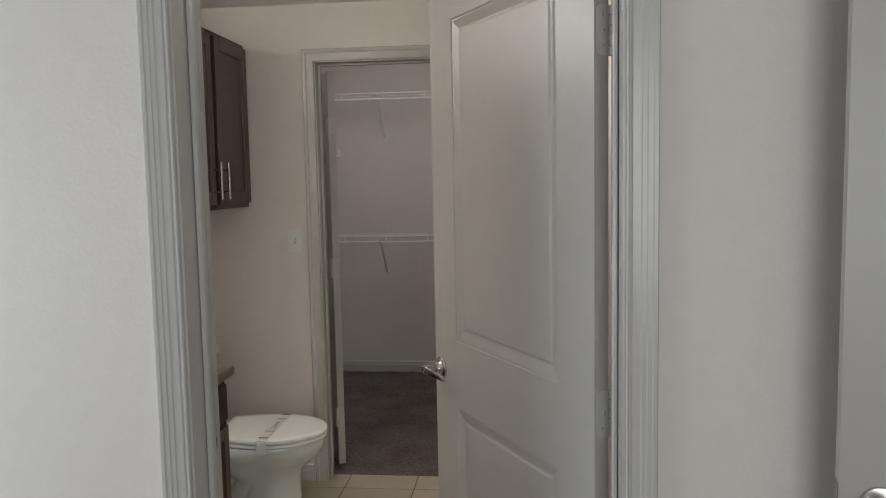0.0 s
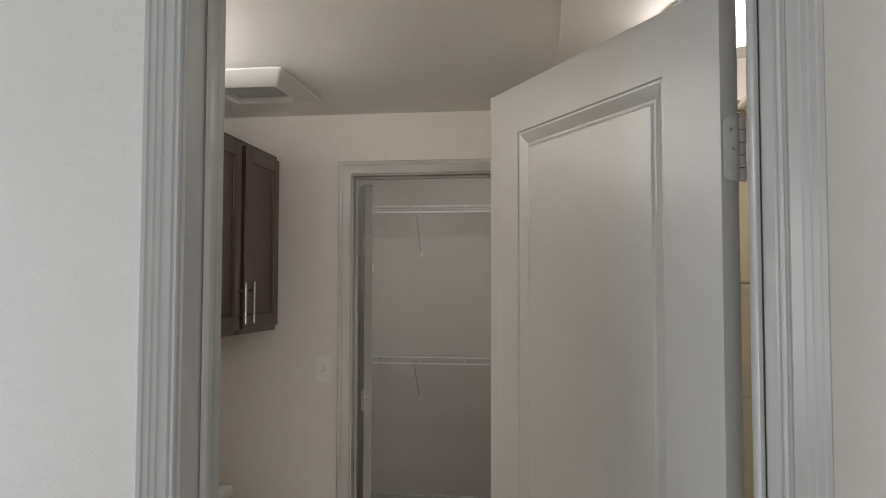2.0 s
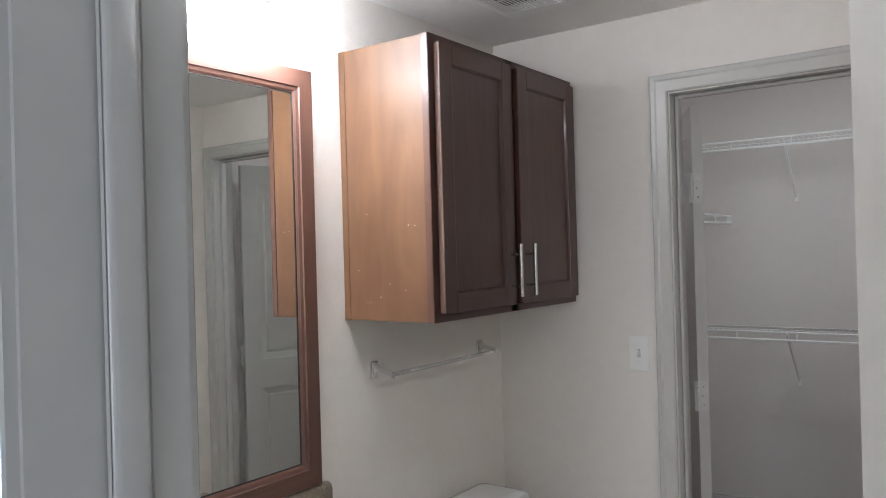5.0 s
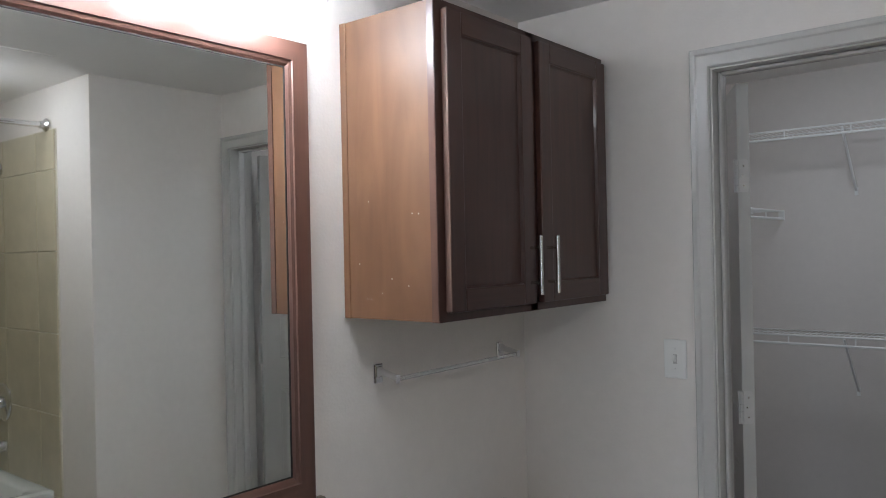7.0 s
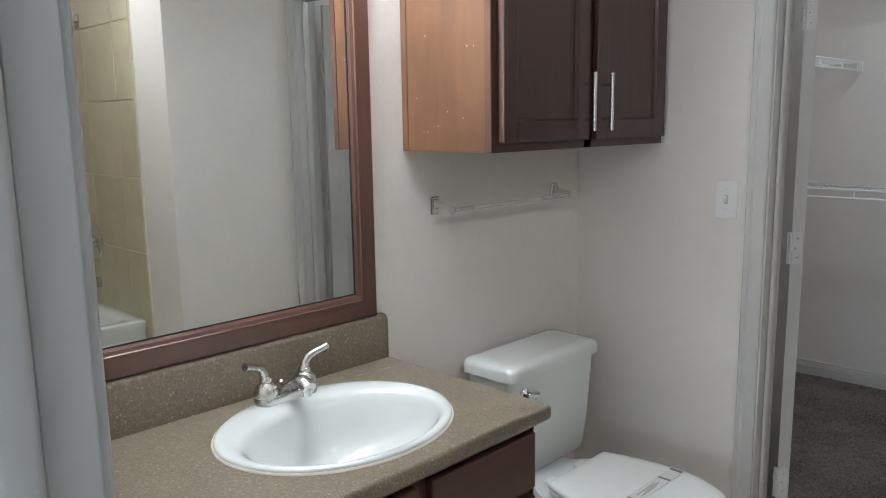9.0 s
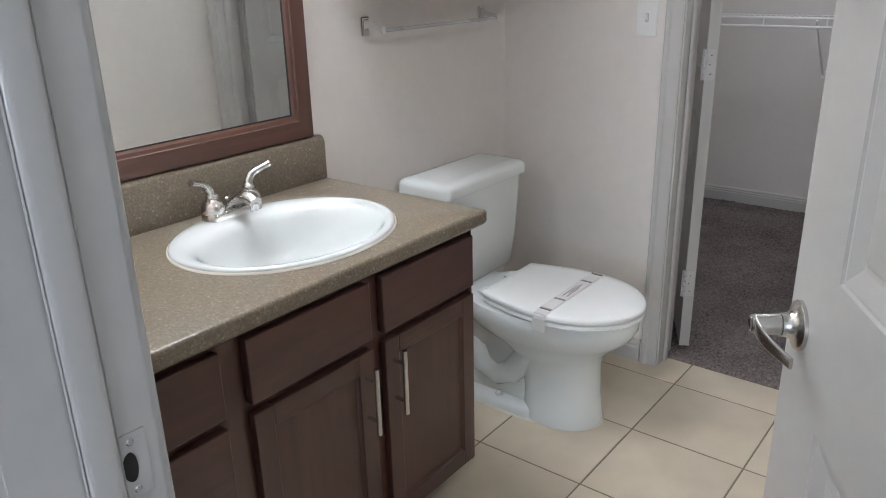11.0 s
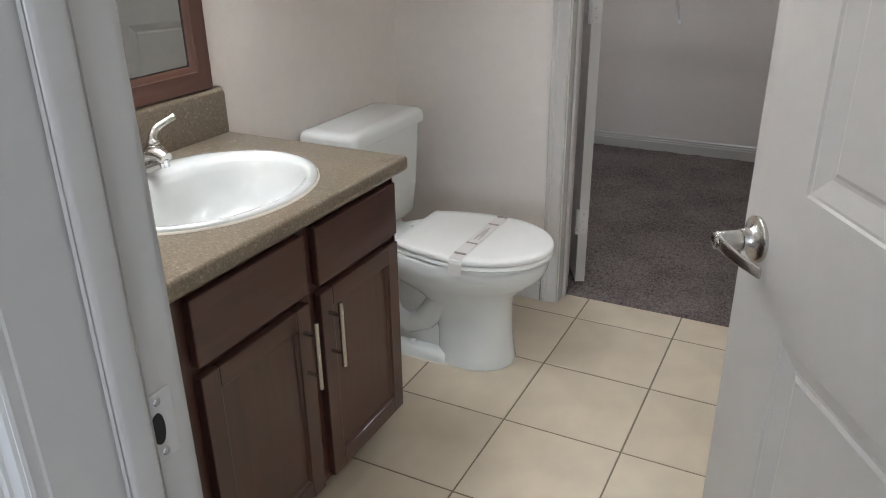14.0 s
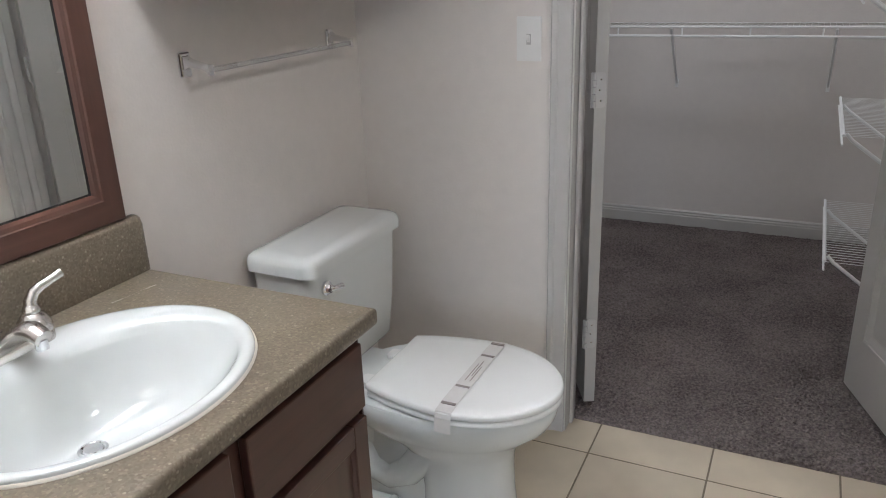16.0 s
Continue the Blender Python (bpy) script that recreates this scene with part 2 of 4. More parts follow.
def loft(bm, rings, close_start=True, close_end=True, cyclic=True):
    vs = [[bm.verts.new(p) for p in ring] for ring in rings]
    n = len(vs[0])
    for a, b in zip(vs, vs[1:]):
        for i in range(n if cyclic else n - 1):
            j = (i + 1) % n
            bm.faces.new((a[i], a[j], b[j], b[i]))
    if close_start:
        bm.faces.new(list(reversed(vs[0])))
    if close_end:
        bm.faces.new(vs[-1])
    return bm


def circle(c, r, axis, n=16, ry=None, turn=0.0):
    """A ring round c whose normal is axis."""
    q = Vector(axis).normalized().to_track_quat("Z", "Y")
    return [Vector(c) + q @ Vector((math.cos(turn + 2 * math.pi * i / n) * r, math.sin(turn + 2 * math.pi * i / n) * (ry or r), 0)) for i in range(n)]


def rod(bm, p0, p1, r, n=10, r1=None):
    d = Vector(p1) - Vector(p0)
    return loft(bm, [circle(p0, r, d, n), circle(p1, r1 or r, d, n)])


def lathe(bm, c, axis, profile, n=24):
    """profile: (distance along axis, radius)."""
    a = Vector(axis).normalized()
    return loft(bm, [circle(Vector(c) + a * d, max(r, 1e-4), a, n) for d, r in profile])


def tube(bm, pts, radii, n=12):
    pts = [Vector(p) for p in pts]
    rings = []
    for i, p in enumerate(pts):
        d = pts[min(i + 1, len(pts) - 1)] - pts[max(i - 1, 0)]
        rings.append(circle(p, radii[i] if isinstance(radii, (list, tuple)) else radii, d, n))
    return loft(bm, rings)


def rrect(cx, cy, hx, hy, r, z, n=5):
    """A rounded rectangle at height z."""
    out = []
    for k, (sx, sy) in enumerate(((1, 1), (-1, 1), (-1, -1), (1, -1))):
        for i in range(n + 1):
            a = math.pi / 2 * (k + i / n)
            out.append((cx + sx * (hx - r) + r * math.cos(a), cy + sy * (hy - r) + r * math.sin(a), z))
    return out


def wall_with_hole(name, x0, x1, y0, y1, z1, hx0, hx1, hz1, mat, label, hz0=0.0):
    """A wall along x with one opening through it."""
    bm = bmesh.new()
    box(bm, x0, hx0, y0, y1, 0, z1)
    box(bm, hx1, x1, y0, y1, 0, z1)
    box(bm, hx0, hx1, y0, y1, hz1, z1)
    if hz0:
        box(bm, hx0, hx1, y0, y1, 0, hz0)
    bmesh.ops.remove_doubles(bm, verts=bm.verts, dist=0.0005)
    return structure(name, bm, mat, label, "wall")


CASING = [(0.005, 0.0), (0.005, 0.010), (0.007, 0.0124), (0.009, 0.0124), (0.0115, 0.0098), (0.016, 0.0088), (0.0182, 0.0115), (0.034, 0.0120),
          (0.037, 0.0137), (0.045, 0.0137), (0.048, 0.0154), (0.057, 0.0154), (0.060, 0.0172), (0.067, 0.0172), (0.070, 0.0145), (0.070, 0.0)]

CASING_PLAIN = [(0.005, 0.0), (0.005, 0.009), (0.009, 0.0125), (0.018, 0.0105), (0.046, 0.0125), (0.052, 0.0165), (0.066, 0.0165), (0.070, 0.0135), (0.070, 0.0)]


def casing(x0, x1, top, y, side, parent, name="casing", k=1.0, prof=CASING):
    """Moulded trim round an opening in a wall along x; side: +1 or -1, the way it stands proud of y."""
    rings = []
    for corner in range(4):
        ring = []
        for u, v in prof:
            u = 0.005 + (u - 0.005) * k
            x = x0 - u if corner < 2 else x1 + u
            z = 0.0 if corner in (0, 3) else top + u
            ring.append((x, y + side * v, z))
        rings.append(ring)
    bm = loft(bmesh.new(), rings)
    return part(name, bm, TRIM, parent, "moulded white-painted door trim", smooth=25)


def baseboard(name, p0, p1, out, parent=None, h=0.085):
    """A moulded board along the wall from p0 to p1; out: the unit way into the room."""
    prof = [(0, 0), (0.014, 0), (0.014, h * 0.62), (0.011, h * 0.68), (0.012, h * 0.76), (0.008, h * 0.84), (0.009, h * 0.92), (0.004, h), (0, h)]
    rings = [[(p[0] + out[0] * a, p[1] + out[1] * a, p[2] + z) for a, z in prof] for p in (p0, p1)]
    return structure(name, loft(bmesh.new(), rings), TRIM, "moulded painted baseboard along the wall", "baseboard", 25)


def door_leaf(w, h, t, panels):
    """A moulded panel door: width along +x from its hinge edge, thickness along -y from 0, bottom at z 0."""
    bm = bmesh.new()
    steps = [(0.0, 0.0), (0.003, 0.0030), (0.007, 0.0030), (0.031, 0.0100), (0.036, 0.0100), (0.042, 0.0070)]
    for face_y, sign in ((0.0, -1), (-t, 1)):
        xs0, xs1 = panels[0][0], panels[0][1]
        zs = [0.0] + [z for p in panels for z in (p[2], p[3])] + [h]
        cols = [0.0, xs0, xs1, w]
        for i in range(3):
            for j in range(len(zs) - 1):
                if i == 1 and j % 2 == 1:
                    continue
                q = [(cols[i], face_y, zs[j]), (cols[i + 1], face_y, zs[j]), (cols[i + 1], face_y, zs[j + 1]), (cols[i], face_y, zs[j + 1])]
                bm.faces.new([bm.verts.new(p) for p in q])
        for x0, x1, z0, z1 in panels:
            rings = []
            for off, dep in steps:
                y = face_y + sign * dep
                rings.append([(x0 + off, y, z0 + off), (x1 - off, y, z0 + off), (x1 - off, y, z1 - off), (x0 + off, y, z1 - off)])
            loft(bm, rings, close_start=False)
    for a, b in (((0, 0), (w, 0)), ((w, 0), (w, h)), ((w, h), (0, h)), ((0, h), (0, 0))):
        bm.faces.new([bm.verts.new(p) for p in ((a[0], 0, a[1]), (b[0], 0, b[1]), (b[0], -t, b[1]), (a[0], -t, a[1]))])
    bmesh.ops.remove_doubles(bm, verts=bm.verts, dist=0.0003)
    return bm


def put(ob, m):
    ob.matrix_world = m
    bpy.context.view_layer.update()
    return ob


# ---- plan ----
XL, YF, ZC = -1.522, 3.755, 2.325          # mirror wall, closet wall, ceiling
YH, YB = 1.557, 1.690                      # doorway wall: hall face, bath face
DX0, DX1, DTOP = -0.5445, 0.298, 2.052      # bathroom door opening
CX0, CX1, CTOP = -0.854, 0.165, 2.052      # closet opening
XR, YP = 0.235, 3.10                       # return wall beside the tub, plumbing wall
XT = 1.48                                  # wall behind the tub
CY, CXL, CXR = 5.88, -1.56, 0.235          # closet: back wall, side walls
W = 0.115

# ---- shell of the bathroom ----
wall_with_hole("wall_entry", -2.6, 2.3, YH, YB, 2.44, DX0 - 0.018, DX1 + 0.018, DTOP + 0.018, PAINT, "greige painted wall round the bathroom doorway")
structure("wall_vanity", B(XL - W, XL, YB + 0.001, YF, 0, 2.44), PAINT, "greige painted wall behind vanity and toilet", "wall")
wall_with_hole("wall_closet", XL - W, XR, YF, YF + W, 2.44, CX0 - 0.018, CX1 + 0.018, CTOP + 0.018, PAINT, "greige painted wall with the closet opening")
structure("wall_return", B(XR, XR + 0.09, YP + 0.001, YF + W, 0, 2.44), PAINT, "greige painted return wall beside the tub alcove", "wall")
structure("wall_plumbing", B(XR + 0.0005, XT + W, YP, YP + 0.09, 0, 2.44), PAINT, "greige painted wall at the tub end", "wall")
structure("wall_tub", B(XT, XT + W, YB + 0.001, YP, 0, 2.44), PAINT, "wall behind the bathtub", "wall")
structure("ceiling", B(XL - 0.02, XT + 0.02, YB - 0.002, YF + 0.02, ZC, ZC + 0.05), CEIL, "flat painted bathroom ceiling", "ceiling")
structure("ceiling_panel", B(0.035, 0.80, 2.25, 2.885, ZC - 0.004, ZC + 0.01, bevel=0.002), CEIL, "flat painted panel slightly proud of the ceiling", "ceiling")

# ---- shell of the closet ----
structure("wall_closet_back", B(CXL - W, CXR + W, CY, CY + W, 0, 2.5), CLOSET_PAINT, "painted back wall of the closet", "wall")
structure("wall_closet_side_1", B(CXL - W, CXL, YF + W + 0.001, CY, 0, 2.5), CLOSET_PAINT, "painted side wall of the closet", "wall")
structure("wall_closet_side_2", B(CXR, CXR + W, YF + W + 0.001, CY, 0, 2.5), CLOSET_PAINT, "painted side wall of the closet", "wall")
structure("ceiling_closet", B(CXL - W, CXR + W, YF + W + 0.001, CY + W, 2.44, 2.5), CEIL, "flat painted closet ceiling", "ceiling")
baseboard("baseboard_closet_back", (CXL, CY, 0.012), (CXR, CY, 0.012), (0, -1))
baseboard("baseboard_closet_side_1", (CXL, YF + W, 0.012), (CXL, CY, 0.012), (1, 0))
baseboard("baseboard_closet_side_2", (CXR, YF + W, 0.012), (CXR, CY, 0.012), (-1, 0))
baseboard("baseboard_bath", (XL, YF, 0), (CX0 - 0.07, YF, 0), (0, -1))
baseboard("baseboard_vanity_wall", (XL, 2.83, 0), (XL, YF, 0), (1, 0))
baseboard("baseboard_return", (XR, YP, 0), (XR, YF, 0), (-1, 0))

# ---- bedroom behind the camera ----
BX0, BX1, BY0, BZ = -2.6, 2.3, -2.5, 2.44
# side wall, with an opening cut for the made-up window
sb = bmesh.new()
for a in ((BY0, 0.3, 0, BZ), (1.3, YB, 0, BZ), (0.3, 1.3, 0, 0.55), (0.3, 1.3, 1.95, BZ)):
    box(sb, BX0 - W, BX0, *a)
structure("wall_bedroom_side_1", sb, HALL_PAINT, "painted bedroom wall with the added side window", "wall")
structure("wall_bedroom_side_2", B(BX1, BX1 + W, BY0, YB, 0, BZ), HALL_PAINT, "painted bedroom wall", "wall")
wall_with_hole("wall_bedroom_window", BX0 - W, BX1 + W, BY0 - W, BY0, BZ, 0.0, 1.8, 2.2, HALL_PAINT, "painted bedroom wall with the window", hz0=0.75)
structure("ceiling_bedroom", B(BX0 - W, BX1 + W, BY0 - W, YH + 0.001, BZ, BZ + 0.06), CEIL, "flat painted bedroom ceiling", "ceiling")
structure("floor_bedroom", B(BX0 - W, BX1 + W, BY0 - W, YH + 0.04, -0.08, 0.0), CARPET, "grey carpet of the bedroom", "carpet")
baseboard("baseboard_hall", (BX0, YH, 0), (DX0 - 0.07, YH, 0), (0, -1))
baseboard("baseboard_hall_2", (DX1 + 0.07, YH, 0), (BX1, YH, 0), (0, -1))
win = thing("window_1", "white-framed bedroom window letting in daylight", "window", (0.9, BY0 - 0.05, 0.75), kind="structure")
fb = bmesh.new()
for b in ((0.0, 0.05, 0.75, 2.2), (1.75, 1.8, 0.75, 2.2), (0.05, 1.75, 0.75, 0.80), (0.05, 1.75, 2.15, 2.2), (0.05, 1.75, 1.45, 1.49)):
    box(fb, b[0], b[1], BY0 - 0.08, BY0 - 0.04, b[2], b[3])
part("window_frame", fb, PLASTIC, win)
pane = part("pane", B(0.05, 1.75, BY0 - 0.062, BY0 - 0.058, 0.80, 2.15), GLASS, win)
pane.visible_shadow = False

# unseen side window, made up to go with the hall wall fill
win = thing("added_side_window", "unseen white-framed side window added to brighten the hall wall", "window", (BX0 - 0.05, 0.8, 0.55), kind="structure")
fb = bmesh.new()
for a in ((0.3, 0.35, 0.55, 1.95), (1.25, 1.3, 0.55, 1.95), (0.35, 1.25, 0.55, 0.60), (0.35, 1.25, 1.90, 1.95), (0.35, 1.25, 1.23, 1.27)):
    box(fb, BX0 - 0.08, BX0 - 0.04, *a)
part("window_frame", fb, PLASTIC, win)
pane = part("pane", B(BX0 - 0.062, BX0 - 0.058, 0.35, 1.25, 0.60, 1.90), GLASS, win)
pane.visible_shadow = False

# ---- bathroom doorway ----
frame_1 = thing("door_frame_1", "white-painted moulded frame of the bathroom doorway", "door frame", ((DX0 + DX1) / 2, YH, 0), kind="structure")
casing(DX0, DX1, DTOP, YH, -1, frame_1, k=0.90)
casing(DX0, DX1, DTOP, YB, 1, frame_1, "casing_inner")


def jamb(x0, x1, top, ya, yb, stop_a, stop_b, parent):
    bm = bmesh.new()
    box(bm, x0 - 0.018, x0, ya, yb, 0, top)
    box(bm, x1, x1 + 0.018, ya, yb, 0, top)
    box(bm, x0 - 0.018, x1 + 0.018, ya, yb, top, top + 0.018)
    part("jamb", bm, TRIM, parent)
    bm = bmesh.new()
    box(bm, x0, x0 + 0.011, stop_a, stop_b, 0, top, 0.008, 4)
    box(bm, x1 - 0.011, x1, stop_a, stop_b, 0, top, 0.008, 4)
    box(bm, x0 + 0.011, x1 - 0.011, stop_a, stop_b, top - 0.011, top, 0.005, 4)
    part("door_stop", bm, TRIM, parent, smooth=60)


jamb(DX0, DX1, DTOP, YH - 0.001, YB + 0.001, YB - 0.075, YB - 0.040, frame_1)
# strike plate in the jamb
sp = B(DX0, DX0 + 0.0025, 1.646, 1.679, 0.902, 0.972, 0.001)
part("strike_plate", sp, TRIM, frame_1, "painted metal strike plate")
part("strike_hole", loft(bmesh.new(), [[(DX0 + 0.0026 + d, 1.660 + 0.009 * math.cos(a) * (1 if math.cos(a) < 0 else 0.7), 0.937 + 0.016 * math.sin(a)) for a in [2 * math.pi * k / 24 for k in range(24)]] for d in (0, 0.0006)]), DARK, frame_1)
for z in (0.911, 0.963):
    part("screw", lathe(bmesh.new(), (DX0 + 0.0026, 1.6625, z), (1, 0, 0), [(0, 0.004), (0.0008, 0.003)], 10), CHROME, frame_1)

for z, h in ((0.770, 0.009), (0.737, 0.011)):
    part("paint_chip", loft(bmesh.new(), [[(DX0 + d, 1.6475 + 0.0022 * math.cos(a), z + h * math.sin(a)) for a in [2 * math.pi * k / 10 for k in range(10)]] for d in (0.0001, 0.0005)]), PLASTIC, frame_1, "bare white paint chip")

# ---- bathroom door, standing open ----


def hinge(parent, z, m, w=0.031, h=0.100):
    """A hinge leaf with its knuckles on the hinge edge of a door, in the door's own axes."""
    bm = loft(bmesh.new(), [[(-0.0015 - k, y, zz) for y, zz in [(0.012, z - h / 2), (0.012, z + h / 2)] +
              [(-w + 0.010 + 0.010 * math.cos(a), z + h / 2 - 0.010 + 0.010 * math.sin(a)) for a in (math.pi / 2, 2.0, 2.5, math.pi)] +
              [(-w + 0.010 + 0.010 * math.cos(a), z - h / 2 + 0.010 + 0.010 * math.sin(a)) for a in (math.pi, 3.7, 4.2, 3 * math.pi / 2)]] for k in (0.0, 0.0018)])
    bm.transform(m)
    hg = part("hinge", bm, TRIM, parent, "paint-covered metal hinge")
    bm = bmesh.new()
    for k in range(5):
        rod(bm, (-0.005, 0.003, z - h / 2 + k * h / 5 + 0.001), (-0.005, 0.003, z - h / 2 + (k + 1) * h / 5 - 0.001), 0.006, 10)
    bm.transform(m)
    part("knuckle", bm, TRIM, hg)
    bm = bmesh.new()
    for k in (-0.03, 0.0, 0.03):
        lathe(bm, (-0.0032, -0.017 + 0.004 * (k == 0), z + k), (-1, 0, 0), [(0, 0.003), (0.0006, 0.002)], 8)
    bm.transform(m)
    part("screw", bm, NICKEL, hg)


def lever(parent, x, y, z, side, m, grip=-1):
    """A door lever on a round rose; side: the way it stands out in y; grip: the way the grip points in x."""
    bm = lathe(bmesh.new(), (x, y, z), (0, side, 0), [(0, 0.0325), (0.0045, 0.0325), (0.0055, 0.0315), (0.0065, 0.0280), (0.009, 0.0225), (0.014, 0.0175), (0.019, 0.0155), (0.024, 0.0150), (0.025, 0.0)], 32)
    bm.transform(m)
    lv = part("door_handle", bm, NICKEL, parent, "brushed nickel lever handle", smooth=35)
    bm = lathe(bmesh.new(), (x, y, z), (0, side, 0), [(0.0245, 0.0132), (0.026, 0.0140), (0.052, 0.0128), (0.060, 0.0118), (0.0615, 0.0095), (0.060, 0.0060), (0.0602, 0.0)], 24)
    bm.transform(m)
    part("stem", bm, NICKEL, lv, smooth=40)
    rings = []
    for i in range(13):
        u = i / 12
        c = Vector((x + grip * (0.086 * u - 0.004), y + side * (0.0555 + 0.004 * math.sin(u * 2.2) - 0.026 * u ** 2.4), z + 0.002 - 0.004 * u - 0.010 * u ** 3))
        hw, hh = 0.0030 - 0.0008 * u, 0.0108 - 0.0030 * u
        rings.append([c + Vector((0, side * hw * math.copysign(abs(math.cos(a)) ** 0.6, math.cos(a)), hh * math.copysign(abs(math.sin(a)) ** 0.6, math.sin(a)))) for a in [2 * math.pi * k / 16 for k in range(16)]])
    bm = loft(bmesh.new(), rings)
    bm.transform(m)
    part("grip", bm, NICKEL, lv, smooth=40)


HX, HY = 0.259, 1.692
door_1 = thing("door_1", "white two-panel moulded bathroom door standing open", "door", (HX, HY, 0), kind="structure")
DOOR_ANGLE = math.degrees(math.atan2(2.381 - HY, -0.150 - HX))
DM = pose(HX, HY, 0.012, 0, 0, DOOR_ANGLE)
leaf = door_leaf(0.792, 2.022, 0.035, [(0.135, 0.652, 0.20, 0.825), (0.135, 0.652, 1.018, 1.911)])
leaf.transform(DM)
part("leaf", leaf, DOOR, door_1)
FLIP = DM @ pose(0, -0.035, 0) @ Matrix.Diagonal((1, -1, 1, 1))
for z in (0.30, 0.985, 1.765):
    hinge(door_1, z, FLIP)
lever(door_1, 0.750, 0.0, 0.921, 1, DM)
lever(door_1, 0.750, -0.035, 0.921, -1, DM)
part("latch_plate", B(0.7915, 0.7932, -0.030, -0.005, 0.893, 0.949), NICKEL, door_1).data.transform(DM)

# ---- closet double doors ----
frame_2 = thing("door_frame_2", "white-painted moulded frame of the closet opening", "door frame", ((CX0 + CX1) / 2, YF, 0), kind="structure")
casing(CX0, CX1, CTOP, YF, -1, frame_2, k=0.88, prof=CASING_PLAIN)
casing(CX0, CX1, CTOP, YF + W, 1, frame_2, "casing_inner", prof=CASING_PLAIN)
jamb(CX0, CX1, CTOP, YF - 0.001, YF + W + 0.001, YF + 0.040, YF + 0.075, frame_2)
LW = 0.490
CPAN = [(0.085, LW - 0.085, 0.20, 0.845), (0.085, LW - 0.085, 0.995, 1.905)]


def closet_door(name, hx, hy, angle, mirror, label):
    d = thing(name, label, "door", (hx, hy, 0), kind="structure")
    m = pose(hx, hy, 0.03, 0, 0, angle)
    if mirror:
        m = m @ Matrix.Diagonal((1, -1, 1, 1))
    bm = door_leaf(LW, 2.0, 0.035, CPAN)
    bm.transform(m)
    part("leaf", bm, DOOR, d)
    for z in (0.25, 1.02, 1.72):
        hinge(d, z, m)
    return d


closet_door("door_2", CX0 + 0.021, YF + W + 0.026, 117, False, "narrow white panel closet door swung wide open")
closet_door("door_3", CX1 - 0.022, YF + W + 0.024, 110, True, "narrow white panel closet door standing open")

# ---- bedroom door folded back against the wall ----
door_4 = thing("door_4", "white bedroom door folded back towards the wall", "door", (0.66, 1.46, 0), kind="structure")
M4 = pose(0.645, 1.460, 0.012, 0, 0, -12)
bm = door_leaf(0.76, 2.022, 0.035, [(0.115, 0.645, 0.20, 0.845), (0.115, 0.645, 0.995, 1.905)])
bm.transform(M4)
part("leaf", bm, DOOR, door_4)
for y, s in ((-0.035, -1), (0.0, 1)):
    bm = lathe(bmesh.new(), (0.062, y, 0.925), (0, s, 0), [(0, 0.032), (0.006, 0.031), (0.009, 0.015), (0.028, 0.013), (0.034, 0.022), (0.044, 0.027), (0.054, 0.024), (0.059, 0.012), (0.060, 0)], 28)
    bm.transform(M4)
    part("knob", bm, NICKEL, door_4, "round brushed nickel knob", smooth=35)
bm = B(-0.0015, 0.0, -0.030, -0.005, 0.895, 0.955)
bm.transform(M4)
part("latch_plate", bm, NICKEL, door_4)
for z in (0.25, 1.0, 1.75):
    bm = rod(bmesh.new(), (0.765, 0.006, z), (0.765, 0.006, z + 0.09), 0.007)
    bm.transform(M4)
    part("hinge", bm, TRIM, door_4)
part("hinge_block", B(1.385, 1.42, 1.30, YH - 0.002, 0.0, 2.03), TRIM, door_4)

# ---- vanity ----
VF, VY0, VY1 = -0.972, YB + 0.004, 2.800     # front of the doors, ends


def shaker(bm_name, parent, x, y0, y1, z0, z1, rail=0.046, t=0.019, label=""):
    """A framed door: four rails round a recessed panel; its front lies at x."""
    d = part(bm_name, B(x - t + 0.002, x - 0.010, y0 + 0.01, y1 - 0.01, z0 + 0.01, z1 - 0.01), ESPRESSO, parent, label)
    for a, b, c, e, mat in ((y0, y0 + rail, z0, z1, ESPRESSO), (y1 - rail, y1, z0, z1, ESPRESSO), (y0 + rail, y1 - rail, z1 - rail, z1, ESPRESSO_Y), (y0 + rail, y1 - rail, z0, z0 + rail, ESPRESSO_Y)):
        part("rail", B(x - t, x, a, b, c, e, 0.0025), mat, d)
    # small bevel bead round the panel
    bm = bmesh.new()
    r = rail
    loft(bm, [[(x - k, y0 + r - 0.001 + o, z0 + r - 0.001 + o), (x - k, y1 - r + 0.001 - o, z0 + r - 0.001 + o), (x - k, y1 - r + 0.001 - o, z1 - r + 0.001 - o), (x - k, y0 + r - 0.001 + o, z1 - r + 0.001 - o)]
         for k, o in ((0.003, 0.0), (0.0095, 0.006), (0.012, 0.006))], False, False)
    part("bead", bm, ESPRESSO, d)
    return d


def bar_pull(parent, x, y, z0, z1, r=0.006):
    bm = rod(bmesh.new(), (x + 0.032, y, z0), (x + 0.032, y, z1), r, 14)
    h = part("handle", bm, NICKEL, parent, "brushed steel bar pull", smooth=40)
    for z in (z0 + 0.032, z1 - 0.032):
        part("post", rod(bmesh.new(), (x - 0.001, y, z), (x + 0.032, y, z), 0.0045, 10), NICKEL, h, smooth=40)


